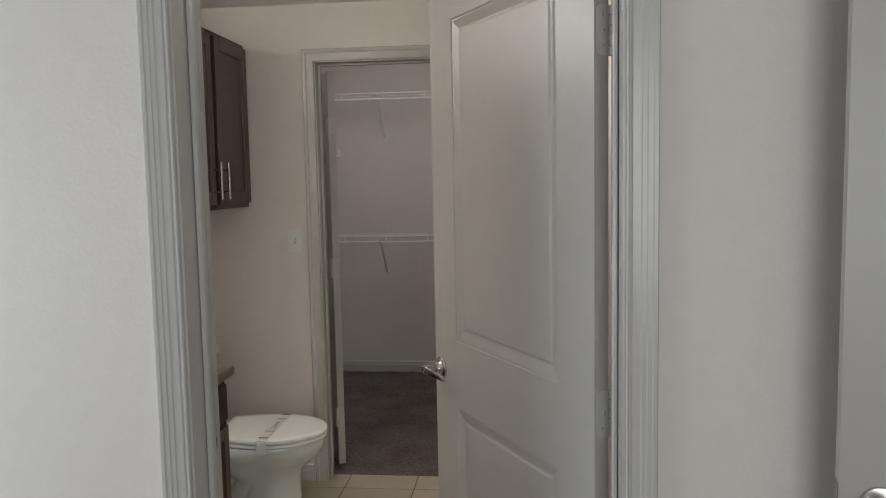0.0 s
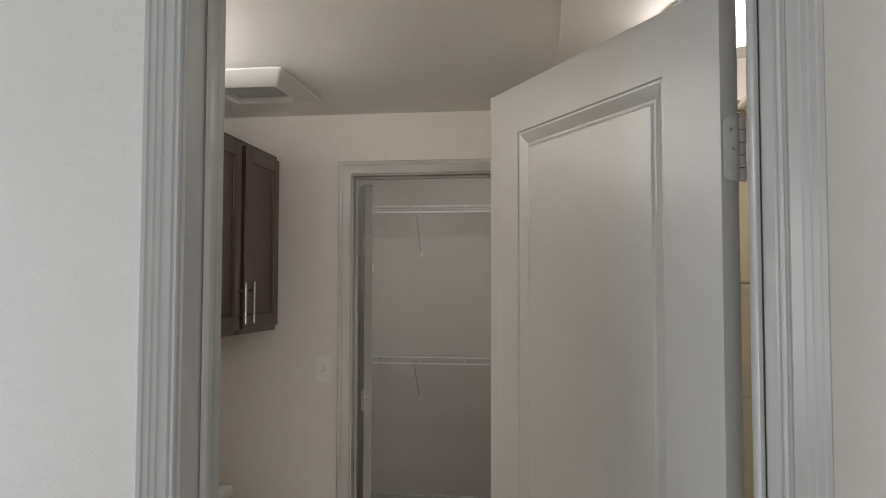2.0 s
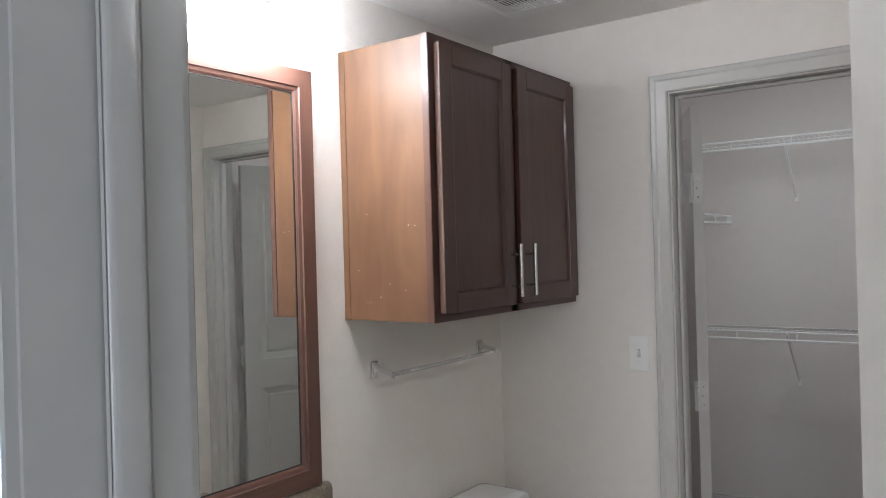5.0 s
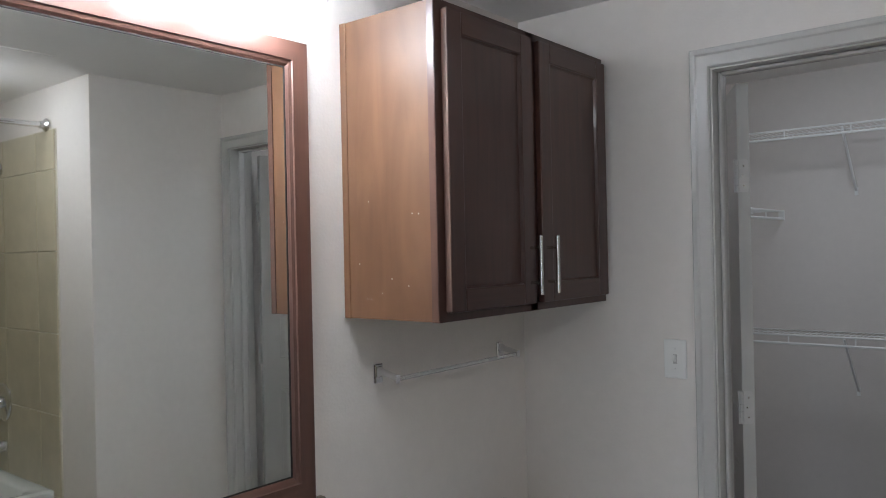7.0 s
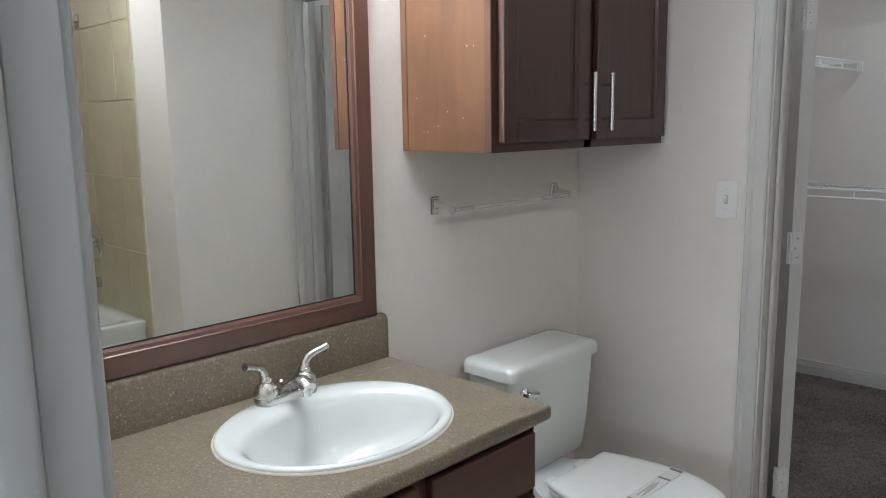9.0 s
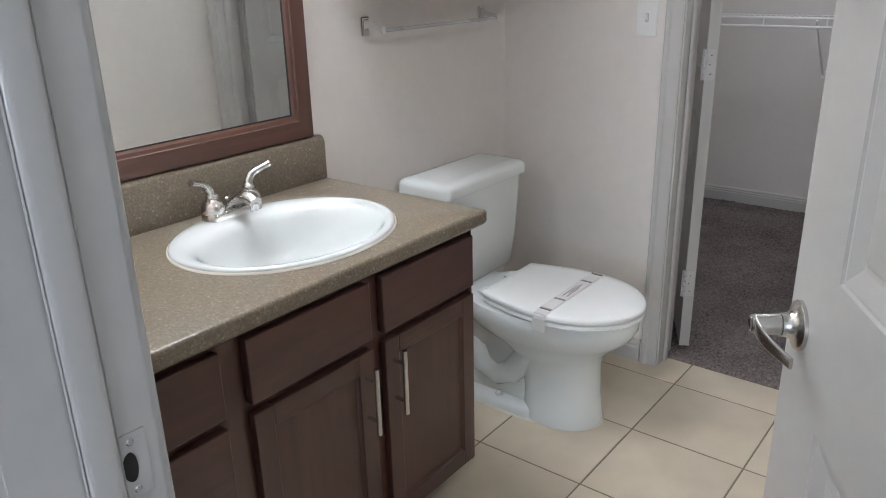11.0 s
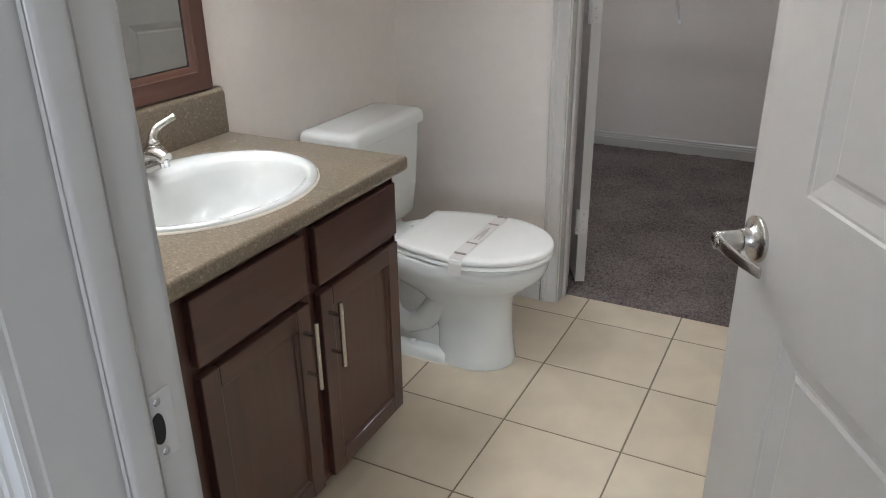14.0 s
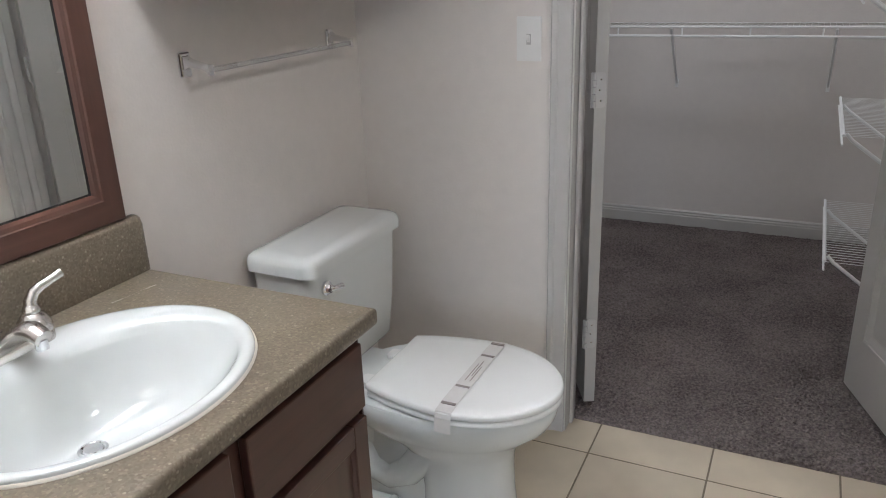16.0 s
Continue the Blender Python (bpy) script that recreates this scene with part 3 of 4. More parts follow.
vanity = thing("vanity_cabinet", "dark espresso wooden vanity cabinet with bar pulls under the counter", "vanity", (XL + 0.27, 2.26, 0))
for nm, a in (("side", (XL + 0.002, VF - 0.02, VY0, VY0 + 0.016, 0.10, 0.775)), ("side", (XL + 0.002, VF - 0.02, VY1 - 0.016, VY1, 0.10, 0.775)), ("back", (XL + 0.002, XL + 0.012, VY0 + 0.016, VY1 - 0.016, 0.10, 0.775)),
              ("bottom", (XL + 0.012, VF - 0.038, VY0 + 0.016, VY1 - 0.016, 0.10, 0.116)), ("face_frame", (VF - 0.038, VF - 0.0195, VY0 + 0.0005, VY1 - 0.0005, 0.1005, 0.7755))):
    part(nm, B(*a), ESPRESSO, vanity)
part("toe_kick", B(XL + 0.01, VF - 0.095, VY0, VY1 - 0.002, 0, 0.10), ESPRESSO_Y, vanity)
part("end_panel", B(XL + 0.02, VF - 0.012, VY1, VY1 + 0.004, 0.0985, 0.774), ESPRESSO, vanity)
for y0, y1 in ((2.106, 2.428), (2.466, 2.796)):
    part("drawer_front", B(VF - 0.019, VF, y0, y1, 0.620, 0.754, 0.003), ESPRESSO_Y, vanity)
vd1 = shaker("door", vanity, VF, 2.106, 2.428, 0.114, 0.600)
bar_pull(vd1, VF, 2.400, 0.412, 0.574)
vd2 = shaker("door", vanity, VF, 2.466, 2.796, 0.114, 0.600)
bar_pull(vd2, VF, 2.492, 0.418, 0.578)
for z0, z1 in ((0.620, 0.754), (0.372, 0.600), (0.114, 0.352)):
    part("drawer_front", B(VF - 0.019, VF, VY0 + 0.03, 2.050, z0, z1, 0.003), ESPRESSO_Y, vanity)

# ---- counter with a hole for the basin ----
CF, CEND, CT = -0.954, 2.828, 0.815
SX, SY, SA, SB = -1.228, 2.434, 0.224, 0.268


def countertop():
    c = thing("countertop", "speckled brown-grey laminate counter with backsplash", "countertop", (XL + 0.28, 2.27, 0.775))
    bm = bmesh.new()
    x0, x1, y0, y1 = XL + 0.003, CF, VY0, CEND
    n = 96
    inner, outer = [], []
    for i in range(n):
        a = 2 * math.pi * i / n
        dx, dy = math.cos(a), math.sin(a)
        inner.append((SX + dx * (SA - 0.02), SY + dy * (SB - 0.02)))
        k = min((x1 - SX) / dx if dx > 1e-6 else 9, (x0 - SX) / dx if dx < -1e-6 else 9, (y1 - SY) / dy if dy > 1e-6 else 9, (y0 - SY) / dy if dy < -1e-6 else 9)
        outer.append([SX + dx * k, SY + dy * k])
    for cx, cy in ((x0, y0), (x0, y1), (x1, y0), (x1, y1)):
        j = min(range(n), key=lambda i: (outer[i][0] - cx) ** 2 + (outer[i][1] - cy) ** 2)
        outer[j] = [cx, cy]

    def ring(pts, z, inset=0.0):
        # a soft radius on the front and the far end only
        return [(min(p[0], x1 - inset), min(p[1], y1 - inset), z) for p in pts]
    rings = [[(p[0], p[1], CT - 0.036) for p in inner], [(p[0], p[1], CT) for p in inner]]
    for inset, dz in ((0.008, 0.0), (0.005, 0.0008), (0.002, 0.003), (0.0, 0.008), (0.0, 0.029), (0.002, 0.034), (0.006, 0.038)):
        rings.append(ring(outer, CT - dz, inset))
    rings.append(rings[0])
    loft(bm, rings, False, False)
    part("slab", bm, LAMINATE, c, smooth=40)
    # backsplash with rounded top and far end
    bm = bmesh.new()
    prof = [(0.0, 0.0), (0.020, 0.0), (0.020, 0.110), (0.017, 0.119), (0.011, 0.123), (0.0, 0.123)]
    rows = [(y0, 0.0), (CEND - 0.014, 0.0), (CEND - 0.008, 0.003), (CEND - 0.005, 0.008)]
    loft(bm, [[(XL + 0.003 + max(0, p[0] - s * 0.3), y, CT + 0.0005 + max(0, p[1] - (s if p[1] > 0.05 else 0))) for p in prof] for y, s in rows])
    part("backsplash", bm, LAMINATE, c, smooth=40)
    part("scratch_mark", loft(bmesh.new(), [[(-1.44 + dx, 2.66 + 0.10 * u, CT + 0.0006), (-1.437 + dx * 0.6, 2.66 + 0.10 * u, CT + 0.0006)] for u, dx in ((0, 0.0), (0.3, 0.006), (0.6, 0.007), (1, 0.018))], False, False, False), PAPER, c)
    return c


countertop()


def basin():
    s = thing("sink", "white oval drop-in porcelain sink set in the counter", "sink", (SX, SY, CT))
    prof = [(1.0, 0.0005), (1.003, 0.004), (0.998, 0.008), (0.985, 0.0105), (0.955, 0.0115), (0.915, 0.0105), (0.88, 0.0065), (0.85, -0.001), (0.81, -0.017), (0.74, -0.045), (0.62, -0.083), (0.47, -0.112), (0.30, -0.130), (0.12, -0.1385)]
    bm = bmesh.new()
    rings = []
    for k, z in prof:
        off = 0.026 * max(0.0, min(1.0, (1 - k) / 0.15))   # the bowl sits forward, leaving a deck for the faucet
        off -= 0.10 * max(0.0, 0.8 - k)   # the bottom falls back towards the drain
        ka = k - 0.10 * max(0.0, min(1.0, (1 - k) / 0.15)) * min(1, k / 0.7)
        rings.append([(SX + off + math.cos(a) * SA * ka, SY + math.sin(a) * SB * k, CT + z) for a in [2 * math.pi * i / 72 for i in range(72)]])
    loft(bm, rings, close_start=False)
    part("bowl", bm, SINK, s, smooth=60)
    part("caulk_ring", loft(bmesh.new(), [[(SX + math.cos(a) * SA * k, SY + math.sin(a) * SB * k, CT + z) for a in [2 * math.pi * i / 72 for i in range(72)]] for k, z in ((1.016, 0.0003), (1.012, 0.003), (1.0, 0.005))], False, False), RUBBER, s, smooth=60)
    d = lathe(bmesh.new(), (SX - 0.042, SY, CT - 0.1380), (0, 0, 1), [(0, 0.024), (0.002, 0.024), (0.003, 0.020), (0.001, 0.017), (0.004, 0.015), (0.005, 0.0)], 24)
    part("drain", d, CHROME, s, smooth=35)
    part("overflow_hole", lathe(bmesh.new(), (SX - 0.135, SY, CT - 0.035), (1, 0, 0.55), [(0, 0.007), (0.001, 0.006)], 14), DARK, s)


basin()


def faucet():
    f = thing("faucet", "brushed nickel two-handle faucet on the sink deck", "faucet", (-1.425, SY, CT + 0.018))
    fx, z0 = -1.420, CT + 0.0100
    bm = loft(bmesh.new(), [rrect(fx, SY, 0.027 * k, 0.080 * k2, 0.024 * k, z0 + z, 6) for k, k2, z in ((1, 1, 0), (1, 1, 0.012), (0.93, 0.97, 0.017), (0.8, 0.93, 0.019))])
    part("base", bm, NICKEL, f, smooth=45)
    for s in (-1, 1):
        hy = SY + s * 0.053
        bm = lathe(bmesh.new(), (fx, hy, z0 + 0.017), (0, 0, 1), [(0, 0.027), (0.008, 0.0285), (0.020, 0.026), (0.030, 0.019), (0.034, 0.014), (0.036, 0.015), (0.040, 0.0145), (0.048, 0.010), (0.052, 0.0)], 24)
        h = part("handle", bm, NICKEL, f, smooth=40)
        pts = [(fx, hy, z0 + 0.056), (fx - 0.001, hy + s * 0.003, z0 + 0.070), (fx, hy + s * 0.012, z0 + 0.083), (fx + 0.004, hy + s * 0.024, z0 + 0.090), (fx + 0.010, hy + s * 0.042, z0 + 0.097), (fx + 0.014, hy + s * 0.059, z0 + 0.103)]
        part("grip", tube(bmesh.new(), pts, [0.012, 0.0105, 0.0095, 0.0085, 0.0075, 0.0085], 14), NICKEL, h, smooth=50)
    bm = bmesh.new()
    rings = []
    for i in range(8):
        u = i / 7
        c = Vector((fx + 0.005 + 0.088 * u, SY, z0 + 0.020 + 0.034 * math.sin(u * 2.3) - 0.002 * u))
        hw, hh = 0.027 - 0.011 * u, 0.019 - 0.006 * u
        rings.append([c + Vector((0.3 * hh * math.sin(a), hw * math.cos(a), hh * math.sin(a))) for a in [2 * math.pi * k / 16 for k in range(16)]])
    loft(bm, rings)
    part("spout", bm, NICKEL, f, smooth=50)
    part("aerator", rod(bmesh.new(), (fx + 0.084, SY, z0 + 0.040), (fx + 0.085, SY, z0 + 0.024), 0.0105, 18), CHROME, f, smooth=40)
    part("lift_rod", lathe(bmesh.new(), (fx - 0.018, SY, z0 + 0.017), (0, 0, 1), [(0, 0.0025), (0.016, 0.0025), (0.017, 0.006), (0.020, 0.0075), (0.023, 0.004), (0.024, 0)], 14), NICKEL, f, smooth=40)


faucet()

# ---- framed mirror ----
MY0, MY1, MZ0, MZ1 = 1.815, 2.788, 0.940, 2.060
mirror = thing("mirror", "large wall mirror in a reddish-brown wooden frame above the vanity", "mirror", (XL, 2.3, MZ0))
part("glass", B(XL + 0.003, XL + 0.007, MY0 + 0.03, MY1 - 0.03, MZ0 + 0.03, MZ1 - 0.03), MIRROR, mirror, "clear mirror glass")
FW = 0.064


def frame_bar(y0, y1, z0, z1, along, mat):
    """A rail of the mirror frame, mitred, with a stepped inner lip."""
    prof = [(0.0, 0.002), (0.0, 0.017), (0.003, 0.020), (FW - 0.016, 0.020), (FW - 0.014, 0.016), (FW - 0.006, 0.014), (FW, 0.009), (FW, 0.0075)]
    bm = bmesh.new()
    rings = []
    for end in (0, 1):
        ring = []
        for u, v in prof:
            if along == "left":
                y, z = y0 + u, (z0 + u if end == 0 else z1 - u)
            elif along == "right":
                y, z = y1 - u, (z0 + u if end == 0 else z1 - u)
            elif along == "top":
                y, z = (y0 + u if end == 0 else y1 - u), z1 - u
            else:
                y, z = (y0 + u if end == 0 else y1 - u), z0 + u
            ring.append((XL + v, y, z))
        rings.append(ring)
    loft(bm, rings)
    part("frame_rail", bm, mat, mirror, "reddish-brown stained wooden rail", smooth=20)


for side in ("left", "right", "top", "bottom"):
    frame_bar(MY0, MY1, MZ0, MZ1, side, MIRROR_WOOD if side in ("left", "right") else MIRROR_WOOD_Y)

# dark strips stand in for the shaded gap between glass and frame
for y0, y1, z0, z1 in ((MY0 + FW, MY0 + FW + 0.0035, MZ0 + FW, MZ1 - FW), (MY1 - FW - 0.0035, MY1 - FW, MZ0 + FW, MZ1 - FW), (MY0 + FW + 0.0035, MY1 - FW - 0.0035, MZ0 + FW, MZ0 + FW + 0.0035), (MY0 + FW + 0.0035, MY1 - FW - 0.0035, MZ1 - FW - 0.0035, MZ1 - FW)):
    part("shadow_gap", B(XL + 0.0065, XL + 0.0085, y0, y1, z0, z1), DARK, mirror, "dark strip painted for the shadow gap round the glass")

# ---- vanity light ----
vl = thing("vanity_light", "three-shade vanity light glowing white above the mirror", "wall lamp", (XL, 2.445, 2.2))
part("back_plate", B(XL, XL + 0.02, 2.12, 2.76, 2.200, 2.280, 0.008), NICKEL, vl)
for y in (2.235, 2.440, 2.645):
    part("arm", tube(bmesh.new(), [(XL + 0.018, y, 2.250), (XL + 0.07, y, 2.268), (XL + 0.105, y, 2.264), (XL + 0.115, y, 2.236)], 0.008, 12), NICKEL, vl, smooth=40)
    part("socket", lathe(bmesh.new(), (XL + 0.115, y, 2.246), (0, 0, -1), [(0, 0.02), (0.02, 0.026), (0.033, 0.028)], 20), NICKEL, vl, smooth=40)
    part("shade", lathe(bmesh.new(), (XL + 0.115, y, 2.215), (0, 0, -1), [(0, 0.030), (0.010, 0.045), (0.030, 0.062), (0.070, 0.078), (0.105, 0.088), (0.118, 0.090), (0.118, 0.086), (0.104, 0.084), (0.070, 0.074), (0.032, 0.058), (0.014, 0.041), (0.008, 0.026)], 32), SHADE, vl, "lit frosted white glass shade", smooth=50)

# ---- cabinet over the toilet ----
KX, KY0, KY1, KZ0, KZ1 = -1.183, 2.915, 3.746, 1.373, 2.139
cab = thing("wall_cabinet", "dark espresso two-door wall cabinet with lighter side above the toilet", "cabinet", (XL, 3.32, KZ0))
bm = bmesh.new()
box(bm, XL + 0.002, KX - 0.020, KY0 + 0.004, KY1, KZ0 + 0.012, KZ1)
part("body", bm, ESPRESSO, cab)
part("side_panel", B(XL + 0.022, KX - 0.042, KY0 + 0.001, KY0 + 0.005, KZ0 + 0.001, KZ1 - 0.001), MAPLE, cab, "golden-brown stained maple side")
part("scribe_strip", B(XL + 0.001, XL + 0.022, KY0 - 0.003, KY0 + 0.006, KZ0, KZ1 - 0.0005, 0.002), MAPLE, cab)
bm = bmesh.new()
box(bm, KX - 0.042, KX - 0.020, KY0, KY0 + 0.038, KZ0, KZ1 + 0.001)
box(bm, KX - 0.042, KX - 0.020, KY1 - 0.038, KY1, KZ0, KZ1 + 0.001)
box(bm, KX - 0.042, KX - 0.020, 3.31, 3.345, KZ0, KZ1)
box(bm, KX - 0.042, KX - 0.020, KY0 + 0.038, KY1 - 0.038, KZ1 - 0.038, KZ1 + 0.001)
box(bm, KX - 0.042, KX - 0.020, KY0 + 0.038, KY1 - 0.038, KZ0, KZ0 + 0.038)
part("face_frame", bm, ESPRESSO, cab)
cd1 = shaker("door", cab, KX, KY0 + 0.026, 3.308, KZ0 + 0.022, KZ1 - 0.020, 0.055)
# paler strip paints the lamp light on the door's near edge
part("lit_edge_strip", B(KX - 0.0185, KX - 0.002, KY0 + 0.0248, KY0 + 0.0262, KZ0 + 0.026, KZ1 - 0.024), LIT_EDGE, cd1, "door edge lightened as if lit by the lamp")
part("stile_edge", B(KX - 0.041, KX - 0.0215, KY0 - 0.0012, KY0 + 0.001, KZ0 + 0.001, KZ1 - 0.001), MIRROR_WOOD, cab)
bar_pull(cd1, KX, 3.284, 1.420, 1.578)
cd2 = shaker("door", cab, KX, 3.346, KY1 - 0.018, KZ0 + 0.022, KZ1 - 0.020, 0.055)
bar_pull(cd2, KX, 3.370, 1.420, 1.578)
random.seed(4)
for k in range(9):
    py, pz = XL + 0.04 + random.random() * 0.24, KZ0 + 0.02 + random.random() * 0.3 * 1
    part("nail_filler", lathe(bmesh.new(), (py, KY0 + 0.0012, pz), (0, -1, 0), [(0, 0.0017), (0.0004, 0.0013)], 8), PAPER, cab)

# ---- towel bar ----
tb = thing("towel_bar", "chrome towel bar with clear rail on the wall under cabinet", "towel bar", (XL, 3.32, 1.2))
for y in (3.027, 3.600):
    po = part("bracket", B(XL, XL + 0.010, y - 0.016, y + 0.016, 1.186, 1.241, 0.004), CHROME, tb)
    bm = loft(bmesh.new(), [[(XL + dx, y + sy * hw, 1.212 + dz + sz * hh) for sy, sz in ((-1, -1), (1, -1), (1, 1), (-1, 1))] for dx, hw, hh, dz in ((0.008, 0.010, 0.016, 0.006), (0.022, 0.007, 0.008, 0.006), (0.055, 0.007, 0.006, 0.0), (0.066, 0.007, 0.007, -0.003), (0.078, 0.007, 0.011, -0.008))])
    part("post", bm, CHROME, po)
part("bar", B(XL + 0.066, XL + 0.076, 3.033, 3.594, 1.198, 1.209, 0.001), ACRYLIC, tb, "clear square plastic bar")
# white sliver paints the highlight along the middle of the clear bar
part("bar_highlight", B(XL + 0.0685, XL + 0.0735, 3.12, 3.44, 1.2005, 1.2065), PLASTIC, tb)

# ---- light switch ----
sw = thing("light_switch", "white plastic toggle switch plate on the wall", "light switch", (-0.981, YF, 1.2))
part("plate", B(-1.016, -0.946, YF - 0.005, YF, 1.145, 1.262, 0.003), PLASTIC, sw)
part("toggle_slot", B(-0.987, -0.975, YF - 0.0060, YF - 0.004, 1.189, 1.217), TRIM, sw)
part("toggle", loft(bmesh.new(), [[(-0.981 + sx * 0.004, YF - d, 1.203 + dz + sz * h) for sx, sz in ((-1, -1), (1, -1), (1, 1), (-1, 1))] for d, dz, h in ((0.005, 0, 0.009), (0.016, 0.008, 0.005))]), PLASTIC, sw)
for z in (1.173, 1.234):
    part("screw", lathe(bmesh.new(), (-0.981, YF - 0.005, z), (0, -1, 0), [(0, 0.003), (0.001, 0.002)], 10), PLASTIC, sw)

# ---- toilet ----
TY, TT = 3.294, 3.340


def egg(cx0, cx1, hw, z, n=40, back=0.72, blunt=0.6):
    """An elongated outline from cx0 (tank side) to cx1 (front)."""
    out = []
    mid = cx0 + (cx1 - cx0) * 0.45
    for i in range(n):
        a = 2 * math.pi * i / n
        c, s = math.cos(a), math.sin(a)
        if c >= 0:
            x = mid + (cx1 - mid) * c
            y = hw * s
        else:
            x = mid + (mid - cx0) * -abs(c) ** blunt
            y = hw * math.copysign(abs(s) ** back, s) * (1 - 0.16 * abs(c) ** 2)
        out.append((x, TY + y, z))
    return out


def lid_line(e, z, n=22):
    """The outline of seat and lid: straight behind, widest past the middle, round in front."""
    xm, xb, xf, hw, hb = -0.965, -1.200 + e, -0.735 - e, 0.188 - e, 0.146 - e
    half = []
    for i in range(n + 1):
        a = math.pi / 2 * i / n
        half.append((xm + (xf - xm) * math.cos(a) ** 1.0, hw * math.sin(a) ** 1.06))
    for i in range(1, 11):
        u = i / 10
        half.append((xm + (xb + 0.008 - xm) * u, hw + (hb - hw) * u ** 2.0))
    for i in range(1, 5):
        a = math.pi / 2 * i / 4
        half.append((xb + 0.008 - 0.008 * math.sin(a), hb - 0.008 + 0.008 * math.cos(a)))
    return [(x, TY + y, z) for x, y in half] + [(x, TY - y, z) for x, y in reversed(half[1:])]


def toilet():
    t = thing("toilet", "white two-piece porcelain toilet with closed lid and paper band", "toilet", (-1.1, TY, 0))
    # front column and bowl in one casting
    bm = bmesh.new()
    rings = [egg(-1.10, -0.848, 0.112, 0.0), egg(-1.10, -0.845, 0.115, 0.010), egg(-1.10, -0.852, 0.109, 0.040), egg(-1.10, -0.858, 0.104, 0.10), egg(-1.11, -0.860, 0.104, 0.17), egg(-1.14, -0.858, 0.108, 0.212),
             egg(-1.19, -0.846, 0.122, 0.248), egg(-1.25, -0.805, 0.153, 0.284), egg(-1.30, -0.765, 0.177, 0.318), egg(-1.31, -0.750, 0.185, 0.345), egg(-1.31, -0.746, 0.187, 0.372), egg(-1.305, -0.753, 0.181, 0.386)]
    loft(bm, rings)
    part("bowl", bm, PORCELAIN, t, smooth=60)
    # deck that carries the tank, and the body under it
    bm = loft(bmesh.new(), [rrect(-1.345, TY, 0.135, hw, 0.05, z, 5) for hw, z in ((0.075, 0.18), (0.100, 0.27), (0.122, 0.33), (0.128, 0.362), (0.120, 0.372))])
    part("deck", bm, PORCELAIN, t, smooth=50)
    bm = loft(bmesh.new(), [rrect(-1.20, TY, hx, hw, 0.04, z, 5) for hx, hw, z in ((0.155, 0.080, 0.0), (0.150, 0.074, 0.05), (0.145, 0.072, 0.20), (0.150, 0.085, 0.32))])
    part("pedestal", bm, PORCELAIN, t, smooth=50)
    # trapway showing on the flank, and the foot under it
    for s in (-1, 1):
        pts = [(-1.00, TY + s * 0.068, 0.262), (-1.045, TY + s * 0.066, 0.236), (-1.090, TY + s * 0.064, 0.184), (-1.130, TY + s * 0.062, 0.132), (-1.185, TY + s * 0.060, 0.102), (-1.245, TY + s * 0.062, 0.125), (-1.29, TY + s * 0.055, 0.21)]
        part("trapway", tube(bmesh.new(), pts, [0.044, 0.046, 0.044, 0.042, 0.040, 0.042, 0.045], 18), PORCELAIN, t, smooth=60)
        part("foot", loft(bmesh.new(), [rrect(-1.18, TY + s * 0.066, 0.150 * k, 0.050 * k2, 0.035 * k2, z, 5) for k, k2, z in ((1, 1, 0.0), (1, 1, 0.020), (0.97, 0.90, 0.034), (0.9, 0.6, 0.042))]), PORCELAIN, t, smooth=50)
        part("bolt_cap", lathe(bmesh.new(), (-1.170, TY + s * 0.088, 0.034), (0, 0, 1), [(0, 0.014), (0.010, 0.013), (0.018, 0.009), (0.021, 0.0)], 16), PORCELAIN, t, smooth=50)
    part("caulk", loft(bmesh.new(), [egg(-1.335, -0.841, 0.121, 0.001), egg(-1.333, -0.845, 0.117, 0.005)]), RUBBER, t)
    # seat and lid
    part("seat", loft(bmesh.new(), [lid_line(e, z) for e, z in ((0.007, 0.388), (0.001, 0.392), (0.001, 0.400), (0.006, 0.405))]), SEAT, t, "white plastic seat", smooth=50)
    part("lid", loft(bmesh.new(), [lid_line(e, z) for e, z in ((0.004, 0.4085), (0.0, 0.4095), (-0.001, 0.4125), (-0.001, 0.4200), (0.0015, 0.4240), (0.005, 0.4258), (0.03, 0.4270), (0.07, 0.4280))]), SEAT, t, "white plastic closed lid", smooth=50)
    for s in (-1, 1):
        part("seat_hinge", loft(bmesh.new(), [rrect(-1.232, TY + s * 0.075, 0.018, 0.022, 0.008, z, 4) for z in (0.372, 0.392, 0.396)]), SEAT, t, smooth=50)
    # tank, wider at the top
    bm = loft(bmesh.new(), [rrect(-1.405, TT, hx, hy, 0.030, z, 6) for hx, hy, z in ((0.070, 0.185, 0.372), (0.078, 0.192, 0.385), (0.086, 0.205, 0.50), (0.092, 0.214, 0.66), (0.093, 0.217, 0.698))])
    part("tank", bm, PORCELAIN, t, smooth=50)
    bm = loft(bmesh.new(), [rrect(-1.402, TT, 0.104 - e, 0.229 - e, 0.030, z, 6) for e, z in ((0.008, 0.696), (0.0, 0.701), (0.0, 0.726), (0.004, 0.738), (0.012, 0.744), (0.035, 0.748))])
    part("tank_lid", bm, PORCELAIN, t, smooth=50)
    lvx = -1.3125
    bm = lathe(bmesh.new(), (lvx, TT - 0.158, 0.655), (1, 0, 0), [(0, 0.019), (0.006, 0.019), (0.010, 0.014), (0.018, 0.011), (0.019, 0.0)], 22)
    fl = part("flush_lever", bm, CHROME, t, "chrome flush lever", smooth=40)
